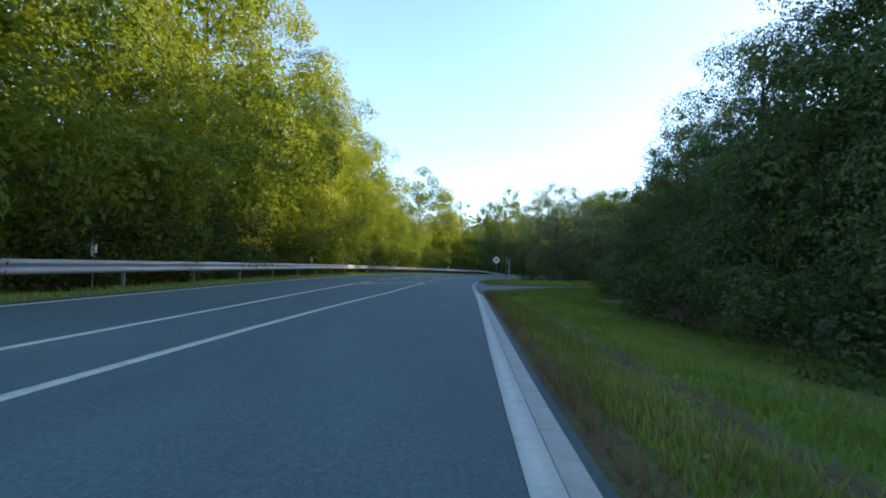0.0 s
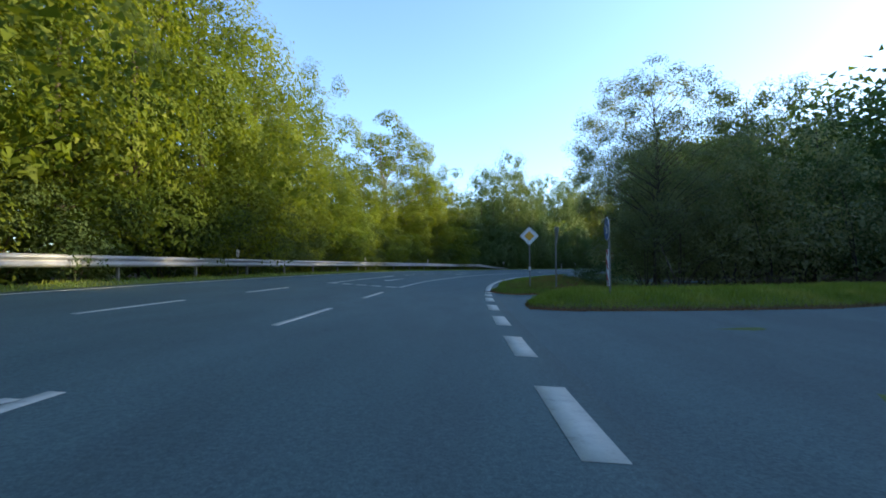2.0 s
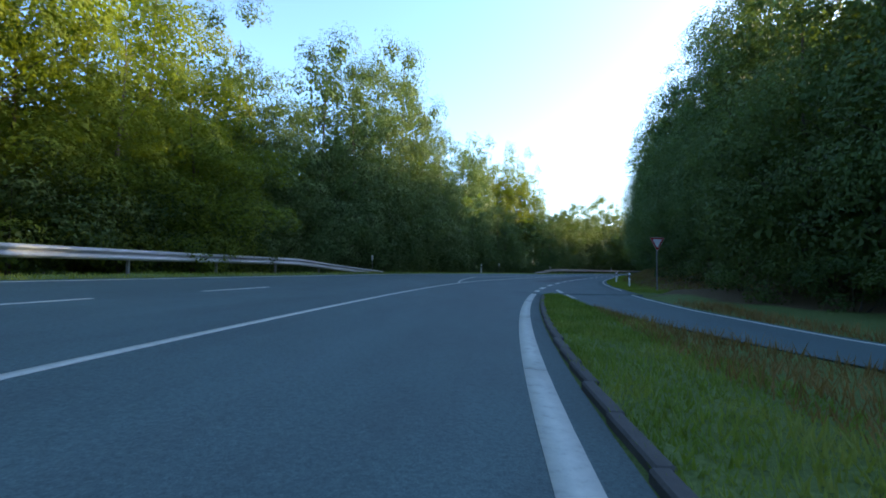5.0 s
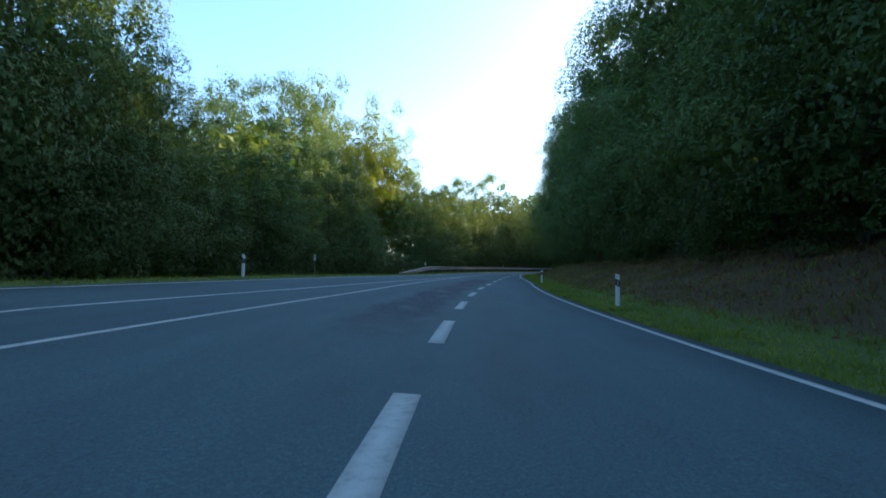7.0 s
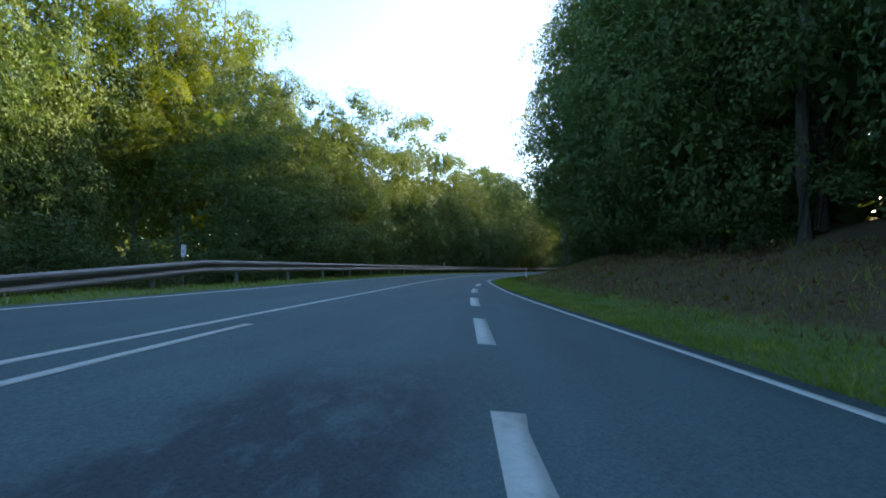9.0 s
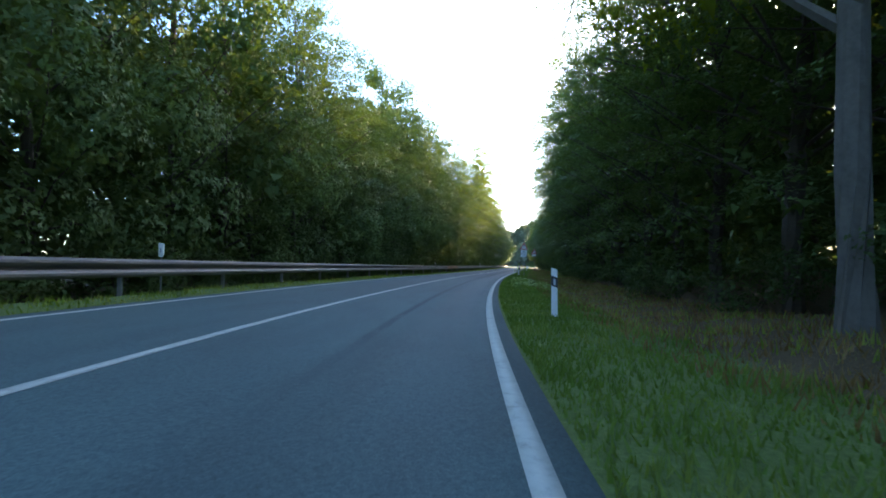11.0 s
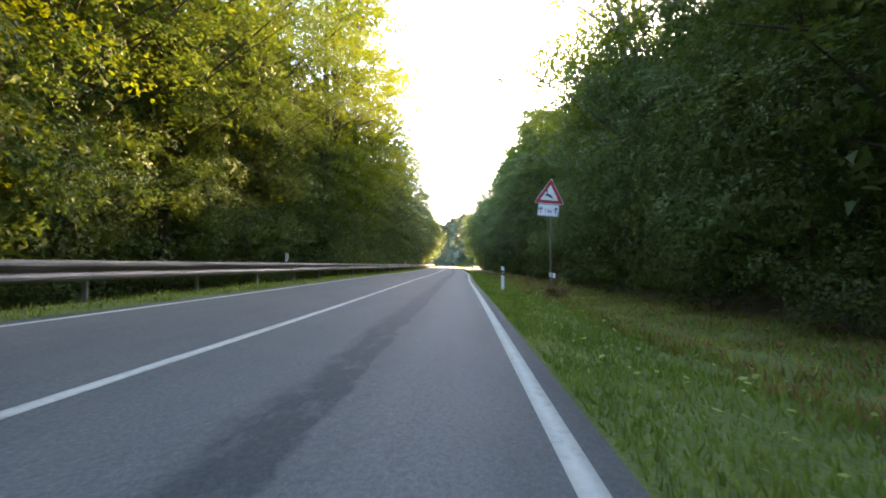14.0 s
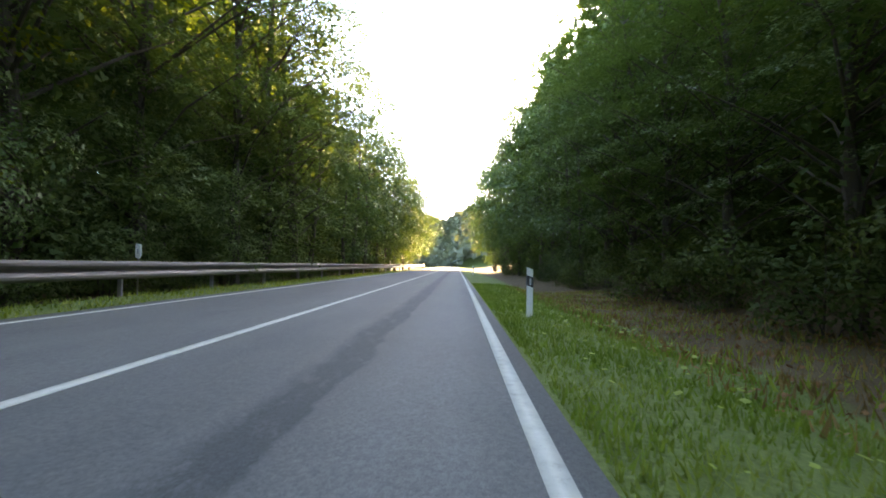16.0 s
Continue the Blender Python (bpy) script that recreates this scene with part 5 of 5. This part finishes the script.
for s in np.arange(306, 334, 3.6):
    back_trees.plant(s, at(EDGE, s) + 10.8 + abs(jit(.6)), 23.5)
for s in np.arange(192, 396, 4.2):
    bushes.plant(s + jit(1), at(EDGE, s) + 7.4 + jit(.6), 2.4 + jit(.7))
for s, u, h in ((296, 9.2, 27), (201, 5.2, 26), (277, 9.6, 32), (306, 13.5, 33)):
    open_trees.plant(s, u, h, None, .9 if s < 290 else 1.0)


def deep_wood(name, label, mat, s0, s1, side, gap, depth, height, count, seed, size=.9):
    """The dense mass of leaves deep in the wood, past the last trees that can be told apart."""
    rng = np.random.default_rng(seed)
    s = rng.uniform(s0, s1, count)
    o = gap + depth * rng.uniform(0, 1, count)
    u = at(FAR, s) - o if side < 0 else right_limit(s) + o
    p = soil(s, u)
    p[:, 2] += height * rng.uniform(0, 1, count) * (.8 + .2 * np.sin(s * .35 + seed) * np.cos(s * .11))
    v, f = leaves_at(p, rng.uniform(.8, 1.8, count), 5, size, rng, .2, .5, False)
    tagged(new(name, quick_mesh(name, v, f, mat)), label, "wood", kind="stuff")


deep_wood("deep_wood", "dense green depth of the wood", LEAF_DEEP, 0, 108, -1, 10, 10, 10, 2520, 201)
deep_wood("deep_wood", "dense green depth of the wood", LEAF_DEEP, 104, 152, -1, 10, 10, 12, 2200, 202)
deep_wood("deep_wood", "dense green depth of the wood", LEAF_DEEP, 150, 212, -1, 34, 9, 20, 4600, 222, 1.2)
# two masses behind that row, added to block the sun
deep_wood("deep_wood", "dense green depth of the wood", LEAF_DEEP, 8, 31, 1, 24, 8, 22, 4200, 223, .8)
deep_wood("deep_wood", "dense green depth of the wood", LEAF_DEEP, 31, 46, 1, 25, 7, 15, 2000, 224, .8)
deep_wood("deep_wood", "dense green depth of the wood", LEAF_DEEP, 94, 150, -1, 7.5, 6, 12, 1890, 217, .6)
deep_wood("deep_wood", "dense green depth of the wood", LEAF_DEEP, 184, 246, -1, 7.5, 8, 15.5, 3060, 207)
deep_wood("deep_wood", "dense green depth of the wood", LEAF_DEEP, 244, 420, -1, 9, 9, 23, 13000, 211, 1.15)
deep_wood("deep_wood", "dense green depth of the wood", LEAF_DEEP, -20, 22, 1, 16, 7, 16.5, 7800, 203, .42)
deep_wood("deep_wood", "dense green depth of the wood", LEAF_DEEP, 22, 96, 1, 36, 12, 20, 7000, 204, .55)
deep_wood("deep_wood", "dense green depth of the wood", LEAF_DEEP, 85, 128, 1, 13, 7, 15, 7267, 205, .5)
deep_wood("deep_wood", "dense green depth of the wood", LEAF_DEEP, 64, 110, 1, 24, 12, 17, 6000, 214, .5)
deep_wood("undergrowth", "dense dark undergrowth deep in the wood", LEAF_BUSH, 104, 168, 1, 19, 6, 6, 1800, 219, .9)
deep_wood("deep_wood", "dense green depth of the wood", LEAF_DEEP, 22, 39, 1, 15, 7, 7, 1620, 215, .3)
# tall far mass, added to keep low sun off the left side
deep_wood("deep_wood", "dense green depth of the wood", LEAF_DEEP, -10, 104, 1, 54, 10, 29, 9500, 216, .75)
deep_wood("deep_wood", "dense green depth of the wood", LEAF_DEEP, 122, 160, 1, 11.5, 9, 22, 3591, 208)
deep_wood("deep_wood", "dense green depth of the wood", LEAF_DEEP, 158, 204, 1, 8.5, 8, 20, 4788, 218)
deep_wood("deep_wood", "dense green depth of the wood", LEAF_DEEP, 200, 250, 1, 11.5, 9, 22, 3762, 206)
# raised and thickened to shade the trees across the road
deep_wood("deep_wood", "dense green depth of the wood", LEAF_DEEP, 250, 282, 1, 12.5, 10, 28, 6942, 209, 1.2)
deep_wood("deep_wood", "dense green depth of the wood", LEAF_DEEP, 288, 316, 1, 15, 10, 19, 2565, 212, 1.2)
deep_wood("deep_wood", "dense green depth of the wood", LEAF_DEEP, 314, 352, 1, 11.5, 9, 21.5, 3762, 213, 1.2)
# raised above what can be seen, to shade the trees across the road
deep_wood("deep_wood", "dense green depth of the wood", LEAF_DEEP, 350, 425, 1, 11, 10, 33, 7267, 210, 1.25)
for s, u, h in [(a, b + 5 * (i % 2), 21 + i % 3) for i, (a, b) in enumerate(zip(range(28, 100, 5), (40, 42, 44, 45, 46, 46, 46, 45, 44, 43, 42, 40, 38, 36, 34)))]:
    back_trees.plant(s, u, h)
# unseen rows far to the right, added to cast shade on the left-hand trees
for s in np.arange(6, 74, 4.5):
    back_trees.plant(s + jit(1), 60 + abs(jit(4)), 32 + jit(1.5))
for s in np.arange(28, 74, 3.4):
    back_trees.plant(s, 51 + abs(jit(2)), 26.5)
# more unseen trees round the bend, added to block the low sun
for s, u, h in ((74, 55, 30), (77.5, 54.2, 30), (81, 53.4, 30), (85, 52.5, 29.5), (88.5, 51.6, 29.5), (92, 50.6, 29), (95, 49.5, 29), (98.5, 48.4, 28), (102, 47.3, 28), (105, 46.2, 28), (111, 43.6, 26), (117, 41, 26), (122, 38.4, 25.5), (127, 35.5, 28), (129.5, 34, 33), (132, 32.5, 33), (134.5, 31, 33), (136.5, 29.5, 33), (141, 26.4, 33), (145.5, 24, 32), (150, 24, 30)):
    back_trees.plant(s, u, h)

# ------------------------------------------------------------------ grass and weeds
def grass(name, label, s0, s1, off0, off1, count, tall, side, seed, mat, wide=.012, bias=1.6):
    """Bent blades, thicker towards the road, along one rim of the asphalt."""
    rng = np.random.default_rng(seed)
    s = rng.uniform(s0, s1, count)
    o = off0 + (off1 - off0) * rng.uniform(0, 1, count) ** bias
    clump = .5 + .5 * np.sin(s * 1.7 + o * 2.1) * np.sin(s * .53 - o * 1.3)
    u = right_limit(s) + o if side > 0 else left_limit(s) - o
    if side > 0 and s1 < 30:
        o = np.where((abs(o - 1.35) < .22) & (rng.uniform(0, 1, count) < .8), o + .5, o)
        u = right_limit(s) + o
    free = ~on_slip(s, u, .1)
    s, u, o, clump = s[free], u[free], o[free], clump[free]
    count = len(s)
    p = soil(s, u)
    h = tall * rng.uniform(.35, 1.0, count) * (.55 + .6 * clump)
    a = rng.uniform(0, 6.28, count)
    w = wide * rng.uniform(.6, 1.5, count)
    across = np.stack([np.cos(a), np.sin(a), 0 * a], -1) * w[:, None]
    tip = np.stack([rng.normal(0, .35, count) * h, rng.normal(0, .35, count) * h, h], -1)
    p[:, 2] -= .015
    v = np.stack([p - across, p + across, p + tip], 1).reshape(-1, 3)
    me = quick_mesh(name, v, np.arange(3 * count).reshape(-1, 3), mat)
    return tagged(new(name, me), label, "grass", kind="stuff")


grass("grass", "bright green mown grass of the verge", -4, 24, .35, 7.6, 105000, .17, 1, 1, GRASS, .0095, 1.25)
grass("grass", "dry grass and stalks at the gutter", -6, 24, .1, 1.0, 8000, .24, 1, 2, DRY, .008)
grass("grass", "uncut green grass round the sign posts", 52.6, 64, .15, 7.0, 22000, .34, 1, 51, GRASS, .010, 1.0)
grass("grass", "dry stalks round the sign posts", 52.6, 62, .5, 7.0, 7000, .42, 1, 52, DRY, .008, 1.0)
grass("grass", "green grass on the long island", 53, 108, .1, 2.2, 52000, .15, 1, 3, GRASS, .011, 1.1)
grass("grass", "tall dry grass on the long island", 54, 98, 1.6, 6.0, 30000, .30, 1, 4, DRY, .010, 1.0)
grass("grass", "green grass on the long island", 54, 84, 1.2, 6.0, 16000, .26, 1, 14, GRASS, .012, 1.0)
grass("grass", "grass strip along the joining lane", 108, 192, .06, 1.9, 40000, .14, 1, 5, GRASS, .013)
grass("grass", "dry brown grass on the slope under the trees", 104, 192, 1.6, 6.0, 20000, .26, 1, 6, DRY, .016, 1.0)
grass("grass", "green tufts on the slope under the trees", 104, 192, 1.6, 6.5, 9000, .24, 1, 26, GRASS, .016, 1.0)
grass("grass", "green grass of the verge before the wood", 190, 352, .06, 2.6, 140000, .15, 1, 7, GRASS, .012, 1.25)
grass("grass", "dry stalks and brown grass before the wood", 192, 350, 1.7, 6.6, 34000, .26, 1, 8, DRY, .017, 1.0)
grass("grass", "broad green meadow strip before the wood", 246, 304, 2.0, 6.8, 36000, .14, 1, 19, GRASS, .016, 1.0)
grass("grass", "sparse green tufts among brown grass", 192, 350, 2.2, 6.6, 20000, .24, 1, 18, GRASS, .017, 1.0)
grass("grass", "grass under the guard rail", -10, 380, .05, 1.6, 42000, .17, -1, 9, GRASS, .017, 1.2)


def rim_grass(rim, on, n, tall, seed, inner, label):
    """Grass on a low mound, shorter and dry at its rim."""
    rng = np.random.default_rng(seed)
    side = np.linalg.norm(np.roll(rim, -1, 0) - rim, axis=1)
    k, g = rng.choice(len(rim), n, p=side / side.sum()), rng.uniform(0, 1, n)
    f = np.clip(1 - np.sqrt(rng.uniform(.01, .97, n)) + inner, 0, 1)
    p = on(rim[k] * (1 - g[:, None]) + rim[(k + 1) % len(rim)] * g[:, None], f)
    h = tall * rng.uniform(.35, 1, n) * np.interp(f, [0, .12, .3], [.35, .7, 1])
    a = rng.uniform(0, 6.28, n)
    ac = np.stack([np.cos(a), np.sin(a), 0 * a], -1) * .010
    tip = np.stack([rng.normal(0, .4, n) * h, rng.normal(0, .4, n) * h, h], -1)
    v = np.stack([p - ac, p + ac, p + tip], 1)
    dry = (f < .05 + inner) | (rng.uniform(0, 1, n) < inner)
    for pick, mat, word in ((~dry, GRASS, "green grass on "), (dry, DRY, "dry grass at the rim of ")):
        w = v[pick].reshape(-1, 3)
        tagged(new("grass", quick_mesh("grass", w, np.arange(len(w)).reshape(-1, 3), mat)), word + label, "grass", kind="stuff")


rim_grass(ISLAND, on_island, 34000, .24, 21, 0, "the small raised island")
rim_grass(APRON, on_apron, 9000, .2, 22, .12, "the corner of the side road")


def corner_grass(name, label, count, tall, seed, mat, wide, reach):
    """Uncut grass at the near corner of the side road."""
    rng = np.random.default_rng(seed)
    s = rng.uniform(22.5, 44, count)
    u = np.interp(s, [22.5, 24.2, 26.0, 28.1, 32.1, 37.5, 43], [1.8, 1.75, 2.2, 3.05, 4.85, 9.2, 15.2]) + reach * rng.uniform(0, 1, count) ** 1.4
    p = soil(s, u)
    p[:, 2] -= .015
    h = tall * rng.uniform(.35, 1, count)
    a = rng.uniform(0, 6.28, count)
    ac = np.stack([np.cos(a), np.sin(a), 0 * a], -1) * wide
    tip = np.stack([rng.normal(0, .35, count) * h, rng.normal(0, .35, count) * h, h], -1)
    v = np.stack([p - ac, p + ac, p + tip], 1).reshape(-1, 3)
    tagged(new(name, quick_mesh(name, v, np.arange(3 * count).reshape(-1, 3), mat)), label, "grass", kind="stuff")


corner_grass("grass", "uncut green grass at the corner of the side road", 34000, .26, 41, GRASS, .013, 6.0)
corner_grass("grass", "dry stalks at the corner of the side road", 5000, .32, 42, DRY, .008, 2.0)


def broad_weeds(s0, s1, o0, o1, count, size, seed, label):
    """Low rosettes of broad, scalloped leaves."""
    rng = np.random.default_rng(seed)
    s = rng.uniform(s0, s1, count)
    u = right_limit(s) + rng.uniform(o0, o1, count)
    p = soil(s, u) + np.stack([0 * s, 0 * s, rng.uniform(.04, .22, count)], -1)
    a = rng.uniform(0, 6.28, count)
    r = size * rng.uniform(.5, 1.2, count)
    verts, faces = [], []
    tilt = rng.normal(0, .3, (count, 2))
    for i in range(count):
        base = len(verts)
        verts.append(tuple(p[i]))
        for j in range(8):
            b = a[i] + 2 * math.pi * j / 8
            rr = r[i] * (1.0 if j % 2 else .86) * (.6 if j == 0 else 1)
            x, y = rr * math.cos(b), rr * math.sin(b)
            verts.append((p[i][0] + x, p[i][1] + y, p[i][2] + x * tilt[i][0] + y * tilt[i][1] - .12 * r[i]))
        faces += [(base, base + 1 + j, base + 1 + (j + 1) % 8) for j in range(8)]
    me = mesh_from("weeds", verts, faces, WEED)
    tagged(new("weeds", me), label, "weeds", kind="stuff")


def tall_weed(seed, height, stalks, label, green=True):
    """A clump of upright stalks with small leaves and fluffy heads."""
    rng = np.random.default_rng(seed)
    root = new("tall_weed")
    tagged(root, label, "weed")
    bm, p, nrm = bmesh.new(), [], []
    for k in range(stalks):
        a, h = rng.uniform(0, 6.28), height * rng.uniform(.6, 1)
        foot = Vector((.16 * math.cos(a), .16 * math.sin(a), -.05))
        tip = Vector((foot.x * (1 + 1.6 * rng.uniform()), foot.y * (1 + 1.6 * rng.uniform()), h))
        tube(bm, [foot, foot.lerp(tip, .5) + Vector((.02, -.02, 0)), tip], [.008, .006, .003], 4)
        for _ in range(56 if green else 30):
            f = rng.uniform(.12, 1)
            q = foot.lerp(tip, f) + Vector(rng.normal(0, 1, 3)) * (.07 * (1.25 - f))
            p.append(tuple(q))
            nrm.append(tuple(rng.normal(0, .6, 3) + (0, 0, .8)))
    part("stem", bm, WOOD, root)
    v, f = leaf_faces(np.array(p), np.array(nrm), .085, rng, .24)
    part("foliage", quick_mesh("foliage", v, f, WEED if green else DRY), None, root)
    return root


for k, (s, u, h, n) in enumerate(((243.9, .75, 1.25, 4), (244.3, 1.2, 1.4, 5), (243.4, 1.3, 1.0, 7), (243.7, 2.25, 1.25, 3), (288.3, 3.75, 1.7, 5), (288.0, 3.45, .7, 14), (288.0, 3.75, .6, 10), (288.3, 2.95, 1.2, 4), (297.5, 6.2, .9, 8))):
    green = k < 4 or k == 8
    weed = tall_weed(300 + k, h, n, "tall leafy weeds round the sign post" if k < 4 else "clump of tall leafy weeds on the verge" if green else "dry brown weeds round the foot of the sign post", green)
    weed.matrix_basis = stand(weed, s, u, .7 * k)
broad_weeds(216, 229, .6, 3.0, 1500, .062, 31, "low broad-leaved weeds on the verge")
broad_weeds(238, 345, .4, 2.6, 1500, .036, 32, "small broad-leaved weeds in the grass")
broad_weeds(-4, 23, .6, 3.5, 900, .02, 33, "small broad-leaved weeds in the grass")


# ------------------------------------------------------------------ distance
def far_hill():
    """A wooded ridge at the end of the valley, in thousands of leafy clumps."""
    rng = np.random.default_rng(77)
    n = 9000
    s = rng.uniform(560, 740, n)
    u = rng.uniform(-110, 110, n)
    top = 6 + 34 * np.clip((s - 560) / 150, 0, 1) + 4 * np.sin(u * .05) + 3 * np.sin(u * .17)
    p = place(s, u, 0)
    p[:, 2] = top + rng.uniform(-4, 2, n)
    c = p
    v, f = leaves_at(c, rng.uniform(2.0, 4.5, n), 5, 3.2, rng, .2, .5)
    tagged(new("far_wood", quick_mesh("far_wood", v, f, FAR_WOOD_HAZE)), "wooded hill at the end of the road with haze-pale leaves", "wood", kind="stuff")
    ss = np.linspace(540, 755, 24)
    uu = np.linspace(-118, 118, 20)
    S2, U2 = np.meshgrid(ss, uu, indexing="ij")
    q = place(S2, U2, 0)
    q[..., 2] = -2 + 34 * np.clip((S2 - 560) / 150, 0, 1) + 3 * np.sin(U2 * .05)
    idx = np.arange(q.shape[0] * q.shape[1]).reshape(q.shape[:2])
    fc = np.stack([idx[:-1, :-1], idx[:-1, 1:], idx[1:, 1:], idx[1:, :-1]], -1).reshape(-1, 4)
    structure(new("far_slope", quick_mesh("far_slope", q.reshape(-1, 3), fc, GROUND)), "wooded slope far off", "ground")


far_hill()


# ------------------------------------------------------------------ kerb stones and gutter slabs
def kerb_stones():
    root = structure(new("kerb"), "dark weathered concrete kerb along the grass island", "kerb")
    bm = box(bmesh.new(), (-.065, -.495, -.25), (.065, .495, .06), .018)
    me = bpy.data.meshes.new("kerb_stone")
    bm.to_mesh(me)
    bm.free()
    me.materials.append(KERB)
    for k in range(31):
        s = 70.9 + k
        ob = new("kerb_stone", me)
        ob.parent = root
        up = min(1.0, (s - 69.4) / 4)
        ob.matrix_basis = Matrix.Translation(place(s, at(EDGE, s) + .61 + .008 * math.sin(k * 2.3), (up - 1) * .09)) @ Matrix.Rotation(heading(s), 4, "Z")


def gutter_slabs():
    root = structure(new("gutter"), "grey concrete gutter slabs beside the edge line", "gutter")
    bm = box(bmesh.new(), (-.075, -.49, -.1), (.075, .49, .008), .006)
    me = bpy.data.meshes.new("gutter_slab")
    bm.to_mesh(me)
    bm.free()
    me.materials.append(CONCRETE)
    for k in range(30):
        s = -5.5 + k
        ob = new("gutter_slab", me)
        ob.parent = root
        ob.matrix_basis = Matrix.Translation(place(s, at(EDGE, s) + .25, 0)) @ Matrix.Rotation(heading(s) - math.atan2(float(at(EDGE, s + .5) - at(EDGE, s - .5)), 1.0), 4, "Z")


kerb_stones()
gutter_slabs()
